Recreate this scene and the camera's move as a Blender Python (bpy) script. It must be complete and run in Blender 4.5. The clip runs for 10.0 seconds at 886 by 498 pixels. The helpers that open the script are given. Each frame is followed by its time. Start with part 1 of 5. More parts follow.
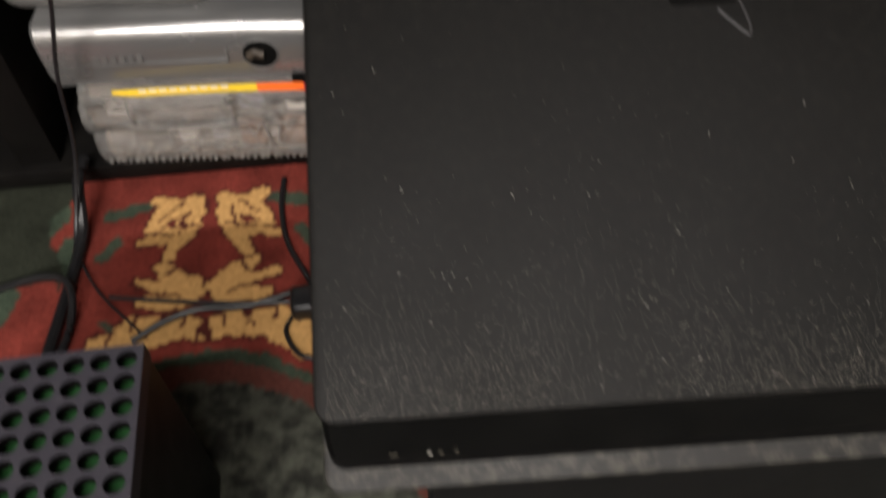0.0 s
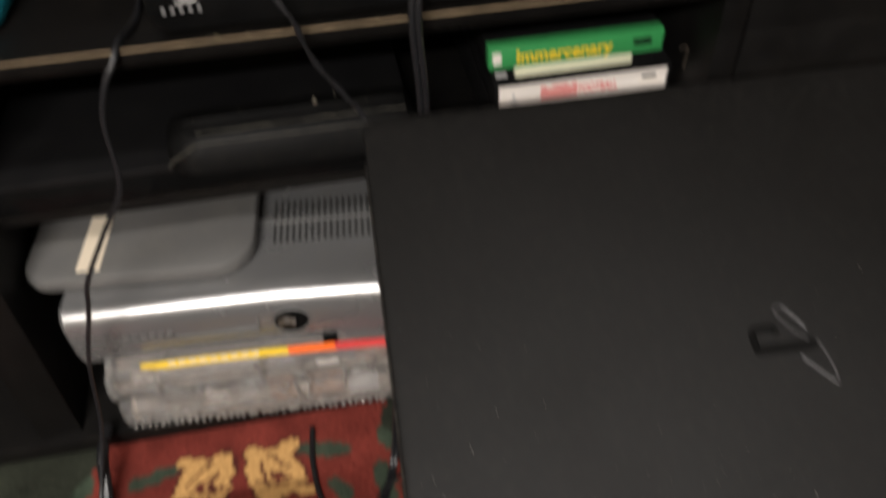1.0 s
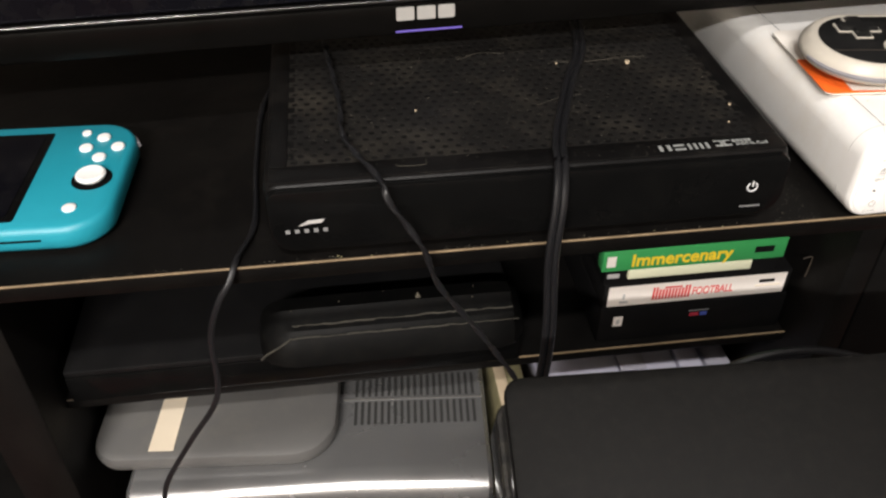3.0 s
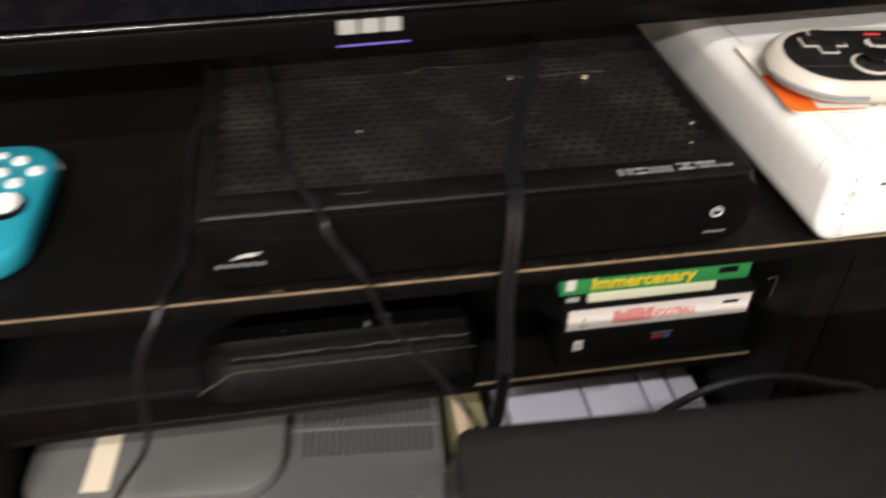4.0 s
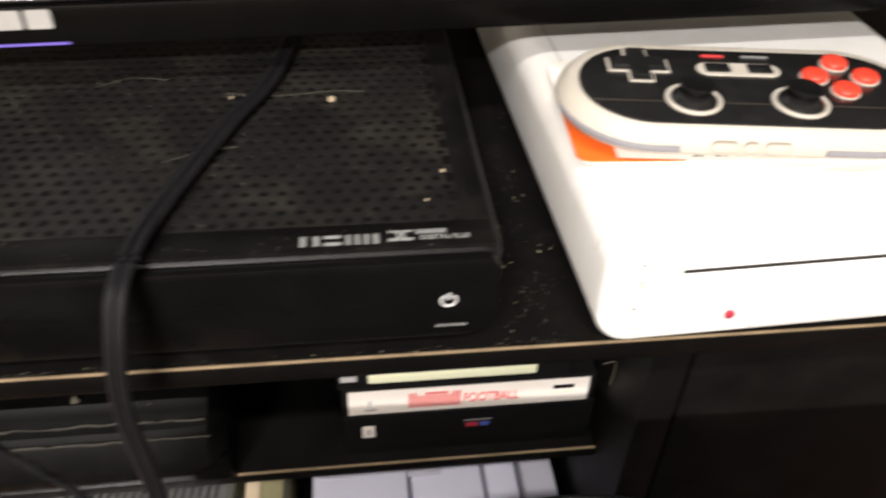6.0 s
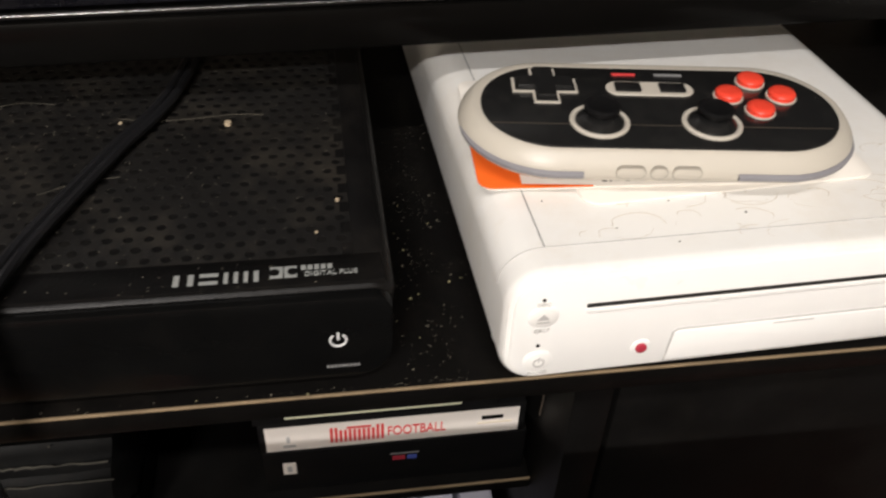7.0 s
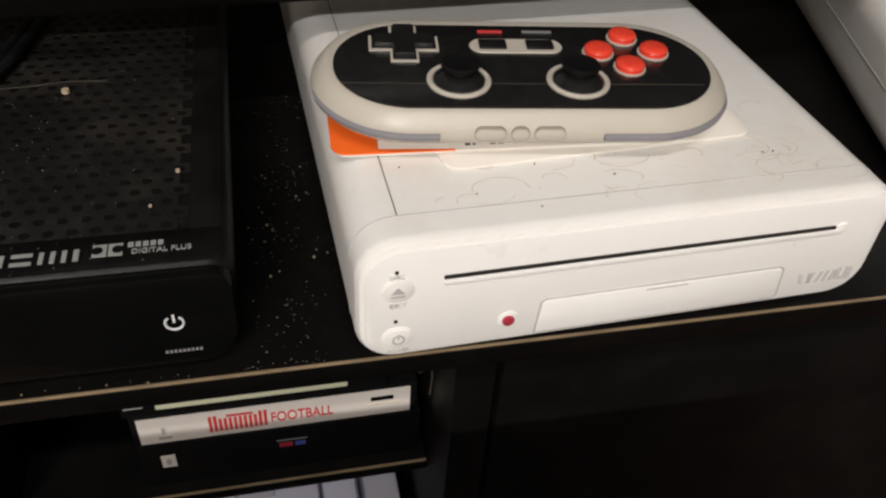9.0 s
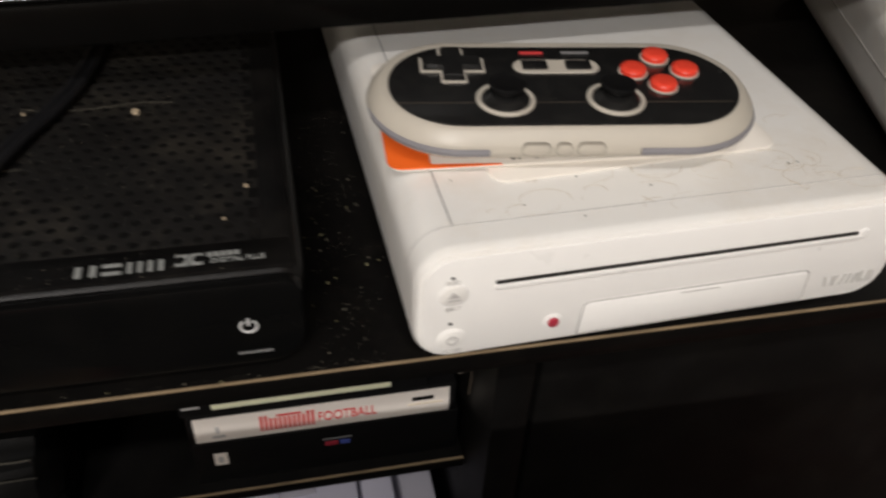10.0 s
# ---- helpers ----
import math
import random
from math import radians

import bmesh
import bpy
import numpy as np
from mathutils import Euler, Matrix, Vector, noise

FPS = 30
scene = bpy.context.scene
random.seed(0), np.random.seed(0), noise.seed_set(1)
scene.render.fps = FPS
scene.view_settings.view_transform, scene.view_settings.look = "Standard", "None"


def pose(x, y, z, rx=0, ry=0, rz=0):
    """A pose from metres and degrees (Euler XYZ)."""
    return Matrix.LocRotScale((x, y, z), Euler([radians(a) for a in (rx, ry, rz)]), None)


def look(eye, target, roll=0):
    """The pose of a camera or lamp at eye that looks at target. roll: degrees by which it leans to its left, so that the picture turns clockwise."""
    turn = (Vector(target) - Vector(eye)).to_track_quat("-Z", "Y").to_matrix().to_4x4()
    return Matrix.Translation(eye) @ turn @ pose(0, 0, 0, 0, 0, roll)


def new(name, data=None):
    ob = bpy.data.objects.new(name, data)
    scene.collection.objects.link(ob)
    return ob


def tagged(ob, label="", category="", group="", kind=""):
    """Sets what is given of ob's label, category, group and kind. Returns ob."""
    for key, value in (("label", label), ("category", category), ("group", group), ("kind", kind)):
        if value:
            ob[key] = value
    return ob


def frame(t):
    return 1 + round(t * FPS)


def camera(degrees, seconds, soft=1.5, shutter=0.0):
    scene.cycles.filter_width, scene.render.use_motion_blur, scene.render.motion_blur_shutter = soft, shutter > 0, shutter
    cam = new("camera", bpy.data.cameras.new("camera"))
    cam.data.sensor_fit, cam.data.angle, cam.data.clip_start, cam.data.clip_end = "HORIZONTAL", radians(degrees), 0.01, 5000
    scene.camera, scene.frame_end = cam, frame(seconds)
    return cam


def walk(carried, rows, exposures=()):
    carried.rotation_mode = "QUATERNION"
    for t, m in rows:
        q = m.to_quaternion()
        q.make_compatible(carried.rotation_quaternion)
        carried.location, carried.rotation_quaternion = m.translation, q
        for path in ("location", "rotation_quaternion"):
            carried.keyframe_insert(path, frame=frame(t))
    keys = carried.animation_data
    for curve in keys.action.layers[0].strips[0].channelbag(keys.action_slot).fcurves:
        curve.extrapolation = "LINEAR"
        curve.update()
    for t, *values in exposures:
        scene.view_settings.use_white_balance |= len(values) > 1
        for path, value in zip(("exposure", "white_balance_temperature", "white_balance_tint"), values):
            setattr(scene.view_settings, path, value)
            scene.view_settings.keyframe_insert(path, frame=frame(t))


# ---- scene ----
cam = camera(56.2, 10.0, soft=2.3, shutter=0.9)
PATH = [
    (0, (-0.163, -0.451, 0.521), (-0.032, 0.722, -1.094), -0.3),
    (0.5, (-0.182, -0.423, 0.543), (-0.003, 0.849, -0.99), -0.4),
    (1, (-0.197, -0.373, 0.578), (0.039, 1.017, -0.841), -1.7),
    (1.5, (-0.207, -0.344, 0.587), (-0.004, 1.113, -0.769), -1.7),
    (2, (-0.217, -0.319, 0.6), (-0.036, 1.176, -0.716), -1.0),
    (2.5, (-0.224, -0.301, 0.608), (-0.056, 1.233, -0.664), -0.7),
    (3.8, (-0.242, -0.286, 0.614), (0.04, 1.232, -0.658), 1.5),
    (4, (-0.222, -0.267, 0.606), (0.066, 1.249, -0.667), 1.5),
    (4.5, (-0.177, -0.25, 0.597), (0.044, 1.267, -0.688), 0.8),
    (5, (-0.148, -0.233, 0.582), (0.017, 1.279, -0.717), 0.3),
    (5.5, (-0.111, -0.204, 0.575), (0.039, 1.318, -0.714), 0.9),
    (6, (-0.077, -0.186, 0.568), (0.14, 1.328, -0.72), 2.4),
    (7.5, (-0.039, -0.17, 0.563), (0.253, 1.352, -0.702), 2.8),
    (8, (-0.029, -0.168, 0.559), (0.324, 1.329, -0.72), 3.9),
    (8.5, (-0.025, -0.164, 0.554), (0.35, 1.314, -0.74), 4.1),
    (9, (-0.018, -0.165, 0.552), (0.368, 1.303, -0.749), 4.2),
    (9.5, (-0.019, -0.17, 0.555), (0.365, 1.299, -0.747), 4.0),
    (10, (-0.034, -0.176, 0.564), (0.332, 1.307, -0.728), 3.2),
]
EXPOSE = [(0.0, -0.04), (0.5, 0.02), (1.0, 0.06), (1.5, -0.10), (2.5, 0.17), (4.5, 0.44), (5.5, 0.74), (6.0, 0.67), (7.5, -0.58), (8.0, -0.82), (8.5, -0.55), (9.0, -0.52), (9.5, -0.52), (10.0, -0.62)]
walk(cam, [(t, look(eye, target, roll)) for t, eye, target, roll in PATH], EXPOSE)

# ---- light ----
world = bpy.data.worlds.new("world")
scene.world = world
world.use_nodes = True
world.node_tree.nodes["Background"].inputs[0].default_value = (0.03, 0.03, 0.035, 1)
world.node_tree.nodes["Background"].inputs[1].default_value = 0.3

TOP = 0.365          # top of the stand's board
MID = 0.222          # top of the middle shelf
WALL_Y, ROOM_X, ROOM_Y, ROOM_Z = 0.62, 2.2, -3.4, 2.45


def area_lamp(name, m, sx, sy, power, colour):
    data = bpy.data.lights.new(name, "AREA")
    data.shape, data.size, data.size_y, data.energy, data.color = "RECTANGLE", sx, sy, power, colour
    ob = new(name, data)
    ob.matrix_world = m
    return ob


area_lamp("unseen_tube_light", look((-1.1, -2.9, 2.36), (-1.1, -2.9, 0.0)), 1.2, 0.10, 228, (1.0, 0.95, 0.91))
# added lamp, no known source: brightens the carpet and the lower shelf
area_lamp("unseen_tube_light", look((-0.35, -1.40, 2.36), (-0.35, -1.40, 0.0)), 1.2, 0.10, 46, (1.0, 0.95, 0.91))


# ---- materials ----
def mat(name, col, rough=0.5, metal=0.0, vary=0.25, scale=40.0, bump=0.1, bscale=300.0, dust=0.0, dustcol=(0.32, 0.29, 0.24), spec=0.5, coat=0.0, dscale=60.0):
    m = bpy.data.materials.new(name)
    m.use_nodes = True
    n, l = m.node_tree.nodes, m.node_tree.links
    b = n["Principled BSDF"]
    tc = n.new("ShaderNodeTexCoord")
    big = n.new("ShaderNodeTexNoise")
    big.inputs["Scale"].default_value, big.inputs["Detail"].default_value = scale, 6
    l.new(tc.outputs["Object"], big.inputs["Vector"])
    mix = n.new("ShaderNodeMix")
    mix.data_type = "RGBA"
    mix.inputs["A"].default_value = (*[c * (1 - vary) for c in col], 1)
    mix.inputs["B"].default_value = (*[min(1, c * (1 + vary)) for c in col], 1)
    l.new(big.outputs["Fac"], mix.inputs["Factor"])
    colour = mix.outputs["Result"]
    fine = n.new("ShaderNodeTexNoise")
    fine.inputs["Scale"].default_value, fine.inputs["Detail"].default_value = bscale, 3
    l.new(tc.outputs["Object"], fine.inputs["Vector"])
    if dust:
        spots = n.new("ShaderNodeTexNoise")
        spots.inputs["Scale"].default_value, spots.inputs["Detail"].default_value = dscale, 10
        spots.inputs["Roughness"].default_value = 0.75
        l.new(tc.outputs["Object"], spots.inputs["Vector"])
        ramp = n.new("ShaderNodeValToRGB")
        ramp.color_ramp.elements[0].position, ramp.color_ramp.elements[1].position = 0.48, 0.85
        l.new(spots.outputs["Fac"], ramp.inputs["Fac"])
        mul = n.new("ShaderNodeMath")
        mul.operation = "MULTIPLY"
        mul.inputs[1].default_value = dust
        l.new(ramp.outputs["Color"], mul.inputs[0])
        over = n.new("ShaderNodeMix")
        over.data_type = "RGBA"
        l.new(mul.outputs[0], over.inputs["Factor"])
        l.new(colour, over.inputs["A"])
        over.inputs["B"].default_value = (*dustcol, 1)
        colour = over.outputs["Result"]
    l.new(colour, b.inputs["Base Color"])
    rr = n.new("ShaderNodeMapRange")
    rr.inputs["To Min"].default_value, rr.inputs["To Max"].default_value = max(0.02, rough - 0.1), min(1, rough + 0.12)
    l.new(big.outputs["Fac"], rr.inputs["Value"])
    l.new(rr.outputs["Result"], b.inputs["Roughness"])
    b.inputs["Metallic"].default_value = metal
    b.inputs["Specular IOR Level"].default_value = spec
    b.inputs["Coat Weight"].default_value = coat
    if bump:
        bp = n.new("ShaderNodeBump")
        bp.inputs["Strength"].default_value, bp.inputs["Distance"].default_value = bump, 0.0006
        l.new(fine.outputs["Fac"], bp.inputs["Height"])
        l.new(bp.outputs["Normal"], b.inputs["Normal"])
    return m


def glow(name, col, strength):
    m = bpy.data.materials.new(name)
    m.use_nodes = True
    b = m.node_tree.nodes["Principled BSDF"]
    b.inputs["Base Color"].default_value = (*col, 1)
    b.inputs["Emission Color"].default_value = (*col, 1)
    b.inputs["Emission Strength"].default_value = strength
    return m


M_board = mat("black_laminate", (0.0035, 0.0032, 0.003), 0.36, vary=0.4, scale=14, bump=0.2, bscale=160, dust=0.20, dustcol=(0.028, 0.023, 0.018), dscale=45, spec=0.09)
M_panel = mat("black_board", (0.0040, 0.0037, 0.0035), 0.45, vary=0.3, bump=0.2, dust=0.3, dustcol=(0.017, 0.015, 0.012), dscale=30, spec=0.12)
M_edge = mat("worn_edge", (0.20, 0.145, 0.085), 0.6, vary=0.65, scale=60)
M_boxtop = mat("dusty_black_plastic", (0.0095, 0.009, 0.0086), 0.42, vary=0.3, bump=0.25, bscale=900, dust=0.7, dustcol=(0.060, 0.052, 0.04), dscale=22, spec=0.2)
M_boxgloss = mat("gloss_black_plastic", (0.0035, 0.0035, 0.0035), 0.14, vary=0.3, bump=0.03, dust=0.05, dustcol=(0.05, 0.043, 0.035), spec=0.08)
M_boxrim = mat("satin_black_plastic", (0.0045, 0.0043, 0.0043), 0.34, vary=0.25, bump=0.2, bscale=900, dust=0.25, dustcol=(0.035, 0.03, 0.024), dscale=40, spec=0.10)
M_ribdust = mat("thick_grey_dust", (0.075, 0.066, 0.048), 0.9, vary=0.5, scale=120, bump=0.4, bscale=600)
M_topmark = mat("pale_print", (0.26, 0.27, 0.26), 0.5, vary=0.12, scale=300)
M_black = mat("matte_black_plastic", (0.0055, 0.0054, 0.0056), 0.45, vary=0.25, bump=0.3, bscale=900, dust=0.12, dustcol=(0.03, 0.026, 0.022), spec=0.14)
M_ps = mat("grainy_black_plastic", (0.0028, 0.0026, 0.0024), 0.5, vary=0.2, scale=25, bump=0.35, bscale=2600, dust=0.06, dustcol=(0.13, 0.12, 0.10), dscale=220, spec=0.15)
M_void = mat("dark_inside", (0.0030, 0.0029, 0.0028), 0.9, bump=0, spec=0.05)
M_white = mat("yellowed_white_plastic", (0.80, 0.79, 0.765), 0.38, vary=0.03, scale=18, bump=0.08, bscale=500, dust=0.42, dustcol=(0.60, 0.50, 0.36), dscale=16, coat=0.1)
M_whitefront = mat("white_plastic", (0.82, 0.81, 0.79), 0.3, vary=0.02, bump=0.03)
M_greymark = mat("grey_marking", (0.42, 0.41, 0.40), 0.5)
M_print = mat("white_print", (0.62, 0.62, 0.62), 0.5, vary=0.05)
M_bar = mat("dim_print", (0.20, 0.20, 0.20), 0.5, vary=0.05)
M_red = mat("red_button_plastic", (0.72, 0.055, 0.03), 0.3, vary=0.05, bump=0.02)
M_darkred = mat("dark_red_plastic", (0.35, 0.03, 0.05), 0.35)
M_ivory = mat("ivory_plastic", (0.47, 0.435, 0.375), 0.4, vary=0.04, scale=30, bump=0.05)
M_padgrey = mat("grey_rubber_line", (0.20, 0.195, 0.21), 0.5)
M_groove = mat("shaded_ivory_groove", (0.32, 0.295, 0.25), 0.6)
M_padface = mat("gloss_black_face", (0.010, 0.010, 0.010), 0.22, vary=0.2, bump=0.02, dust=0.10, dustcol=(0.15, 0.14, 0.12), dscale=200)
M_orange = mat("orange_card", (0.95, 0.16, 0.02), 0.5, vary=0.05)
M_darkink = mat("dark_ink", (0.05, 0.05, 0.05), 0.6)
M_card = mat("white_card", (0.80, 0.76, 0.70), 0.55, vary=0.03)
M_teal = mat("teal_plastic", (0.014, 0.255, 0.335), 0.4, vary=0.08, bump=0.06, bscale=900)
M_screen = mat("dark_screen", (0.003, 0.003, 0.0045), 0.12, vary=0.1, bump=0, dust=0.03, spec=0.14)
M_silver = mat("silver_paint", (0.26, 0.26, 0.26), 0.25, metal=0.7, vary=0.06, scale=20, bump=0.05, dust=0.15, dustcol=(0.35, 0.31, 0.25))
M_greyplastic = mat("grey_plastic", (0.086, 0.084, 0.081), 0.55, vary=0.08, scale=15, bump=0.1, dust=0.25, dustcol=(0.22, 0.20, 0.16), dscale=20)
M_tape = mat("cream_tape", (0.66, 0.57, 0.44), 0.6, vary=0.06, scale=60)
M_slot = mat("shaded_vent_slot", (0.016, 0.016, 0.015), 0.8)
M_slotdark = mat("dark_slot_mouth", (0.010, 0.009, 0.007), 0.8)
M_facemark = mat("faint_grey_print", (0.54, 0.53, 0.51), 0.5)
M_cable = mat("black_cable", (0.009, 0.009, 0.010), 0.36, vary=0.2, bump=0.05, spec=0.3)
M_green = mat("green_card", (0.035, 0.27, 0.075), 0.5, vary=0.08)
M_yellow = mat("yellow_print", (0.80, 0.55, 0.03), 0.5, vary=0.05)
M_redprint = mat("red_print", (0.62, 0.05, 0.05), 0.5, vary=0.15)
M_blueprint = mat("blue_print", (0.06, 0.09, 0.35), 0.5)
M_cream = mat("cream_paper", (0.70, 0.70, 0.50), 0.6, vary=0.05)
M_label = mat("white_label", (0.78, 0.72, 0.66), 0.5, vary=0.04)
M_lav = mat("lavender_grey_plastic", (0.52, 0.51, 0.61), 0.45, vary=0.05, bump=0.05)
M_lavdark = mat("mid_grey_plastic", (0.40, 0.39, 0.45), 0.5, vary=0.05)
M_olive = mat("yellowed_olive_plastic", (0.20, 0.18, 0.10), 0.5, vary=0.3, scale=90)
M_towertop = mat("slate_black_plastic", (0.027, 0.025, 0.033), 0.5, vary=0.08, bump=0.1)
M_markline = mat("dull_mark_line", (0.018, 0.017, 0.018), 0.5)
M_inkgreen = mat("green_inner_paint", (0.012, 0.075, 0.016), 0.5, vary=0.4, scale=25)
M_bezel = mat("gloss_bezel", (0.0028, 0.0026, 0.0024), 0.2, vary=0.3, bump=0.01, dust=0.04, dustcol=(0.025, 0.022, 0.018), spec=0.06)
M_silverline = mat("brushed_trim", (0.06, 0.058, 0.058), 0.14, metal=0.9, bump=0)
M_logo = mat("silver_print", (0.42, 0.41, 0.39), 0.4, metal=0.3)
M_wall = mat("painted_wall", (0.30, 0.275, 0.24), 0.8, vary=0.06, scale=3)
M_ceil = mat("white_ceiling", (0.75, 0.74, 0.71), 0.85, vary=0.03, scale=3)
M_dust_glint = mat("dust_and_glint", (0.085, 0.075, 0.055), 0.8, vary=0.5, scale=120)
M_sensor = mat("dull_gloss_black", (0.003, 0.003, 0.003), 0.52, vary=0.3, bump=0.1, dust=0.3, dustcol=(0.018, 0.016, 0.012), dscale=120, spec=0.08)
M_barlint = mat("dull_dust_line", (0.030, 0.027, 0.020), 0.9, vary=0.8, scale=200)
M_brown = mat("rust_brown_card", (0.24, 0.13, 0.075), 0.5, vary=0.7, scale=130)
M_packdark = mat("grey_brown_card", (0.16, 0.13, 0.10), 0.5, vary=0.6, scale=90)
M_hair = mat("brown_hair", (0.40, 0.32, 0.22), 0.8)
M_packin = mat("grimy_pack_lining", (0.27, 0.22, 0.18), 0.5, vary=0.75, scale=42)
M_ledge = mat("dusty_black_ledge", (0.008, 0.0075, 0.007), 0.5, vary=0.2, scale=25, bump=0.35, bscale=2600, dust=0.9, dustcol=(0.10, 0.092, 0.072), dscale=160, spec=0.3)
M_lint = mat("fine_lint", (0.32, 0.30, 0.25), 0.8, vary=0.7, scale=400)
M_midedge = mat("dull_worn_edge", (0.05, 0.038, 0.027), 0.6, vary=0.7, scale=55)
M_fluff_glint = mat("pale_lint_and_glint", (0.55, 0.53, 0.48), 0.9)
M_violet = glow("violet_standby_light", (0.14, 0.10, 0.45), 0.035)
M_tube = glow("tube_diffuser", (1.0, 0.93, 0.82), 6.0)


def clear_plastic():
    m = bpy.data.materials.new("crinkled_clear_plastic")
    m.use_nodes = True
    n, l = m.node_tree.nodes, m.node_tree.links
    b = n["Principled BSDF"]
    b.inputs["Base Color"].default_value = (0.80, 0.78, 0.75, 1)
    b.inputs["Roughness"].default_value = 0.14
    b.inputs["Transmission Weight"].default_value = 0.88
    b.inputs["IOR"].default_value = 1.35
    no = n.new("ShaderNodeTexNoise")
    no.inputs["Scale"].default_value, no.inputs["Detail"].default_value = 55, 4
    bp = n.new("ShaderNodeBump")
    bp.inputs["Strength"].default_value, bp.inputs["Distance"].default_value = 0.4, 0.002
    l.new(no.outputs["Fac"], bp.inputs["Height"])
    l.new(bp.outputs["Normal"], b.inputs["Normal"])
    return m


M_clear = clear_plastic()


# ---- building helpers ----
def root(name, label, category, m, group="", kind=""):
    ob = new(name)
    ob.empty_display_size = 0.02
    ob.matrix_world = m
    return tagged(ob, label, category, group, kind)


def mesh_of(name, bm, material, smooth=True):
    bmesh.ops.recalc_face_normals(bm, faces=bm.faces[:])
    me = bpy.data.meshes.new(name)
    bm.to_mesh(me)
    bm.free()
    me.materials.append(material)
    if smooth:
        me.shade_smooth()
        me.set_sharp_from_angle(angle=radians(38))
    return me


def part(name, bm, material, parent=None, label="", m=None, smooth=True):
    me = bm if isinstance(bm, bpy.types.Mesh) else mesh_of(name, bm, material, smooth)
    if isinstance(bm, bpy.types.Mesh) and not me.materials:
        me.materials.append(material)
    ob = new(name, me)
    ob.parent = parent
    if m is not None:
        ob.matrix_basis = m
    return tagged(ob, label)


def box(x0, x1, y0, y1, z0, z1, r=0.0, seg=2):
    bm = bmesh.new()
    bmesh.ops.create_cube(bm, size=1, matrix=Matrix.Translation(((x0 + x1) / 2, (y0 + y1) / 2, (z0 + z1) / 2)) @ Matrix.Diagonal((x1 - x0, y1 - y0, z1 - z0, 1)))
    if r:
        bmesh.ops.bevel(bm, geom=bm.edges[:], offset=r, segments=seg, profile=0.5, affect="EDGES")
    return bm


def prism(points, z0, z1, r=0.0, seg=3, axis="z"):
    """A flat outline drawn out from z0 to z1, both rims rounded by r; axis y: the outline lies in x and z."""
    bm = bmesh.new()
    if axis == "z":
        vs = [bm.verts.new((x, y, z0)) for x, y in points]
        way = (0, 0, z1 - z0)
    elif axis == "y":
        vs = [bm.verts.new((x, z0, y)) for x, y in points]
        way = (0, z1 - z0, 0)
    else:
        vs = [bm.verts.new((z0, x, y)) for x, y in points]
        way = (z1 - z0, 0, 0)
    f = bm.faces.new(vs)
    out = bmesh.ops.extrude_face_region(bm, geom=[f])
    top = [g for g in out["geom"] if isinstance(g, bmesh.types.BMVert)]
    bmesh.ops.translate(bm, verts=top, vec=way)
    bmesh.ops.recalc_face_normals(bm, faces=bm.faces[:])
    if r:
        caps = [e for e in bm.edges if any(len(fc.verts) == len(points) and len(points) > 4 for fc in e.link_faces)]
        if len(points) <= 4:
            caps = bm.edges[:]
        bmesh.ops.bevel(bm, geom=caps, offset=r, segments=seg, profile=0.5, affect="EDGES")
    return bm


def rounded(x0, x1, y0, y1, r, n=7):
    """The outline of a rectangle with round corners; r: one radius, or four from lower left on, anticlockwise."""
    rs = r if isinstance(r, (tuple, list)) else (r,) * 4
    out = []
    for (cx, cy, a), q in zip(((x0, y0, 180), (x1, y0, 270), (x1, y1, 0), (x0, y1, 90)), rs):
        ox = cx + (q if cx == x0 else -q)
        oy = cy + (q if cy == y0 else -q)
        for i in range(n):
            t = radians(a + 90 * i / (n - 1))
            out.append((ox + q * math.cos(t), oy + q * math.sin(t)))
    return out


def disc(cx, cy, r, n=28):
    return [(cx + r * math.cos(2 * math.pi * i / n), cy + r * math.sin(2 * math.pi * i / n)) for i in range(n)]


def spline(points, steps=8):
    ps = [Vector(p) for p in points]
    ps = [2 * ps[0] - ps[1]] + ps + [2 * ps[-1] - ps[-2]]
    out = []
    for i in range(1, len(ps) - 2):
        a, b, c, d = ps[i - 1:i + 3]
        for k in range(steps):
            t = k / steps
            out.append(0.5 * ((2 * b) + (c - a) * t + (2 * a - 5 * b + 4 * c - d) * t * t + (3 * b - a - 3 * c + d) * t ** 3))
    return out + [ps[-2]]


def tube(points, r, n=8, steps=8, flat=1.0, twist=0.0):
    """A cable along the points; flat: how much wider than thick; twist: turns a metre."""
    line = spline(points, steps)
    bm = bmesh.new()
    rings, run = [], 0.0
    for i, p in enumerate(line):
        d = (line[min(i + 1, len(line) - 1)] - line[max(i - 1, 0)]).normalized()
        side = d.cross(Vector((0.15, 1, 0.1))).normalized()
        up = side.cross(d)
        if i:
            run += (p - line[i - 1]).length
        w = run * twist * 2 * math.pi
        ring = []
        for k in range(n):
            a = 2 * math.pi * k / n
            u, v = math.cos(a) * r * flat, math.sin(a) * r
            u, v = u * math.cos(w) - v * math.sin(w), u * math.sin(w) + v * math.cos(w)
            ring.append(bm.verts.new(p + side * u + up * v))
        rings.append(ring)
    for a, b in zip(rings, rings[1:]):
        for k in range(n):
            bm.faces.new((a[k], a[(k + 1) % n], b[(k + 1) % n], b[k]))
    bm.faces.new(rings[0][::-1])
    bm.faces.new(rings[-1])
    return bm


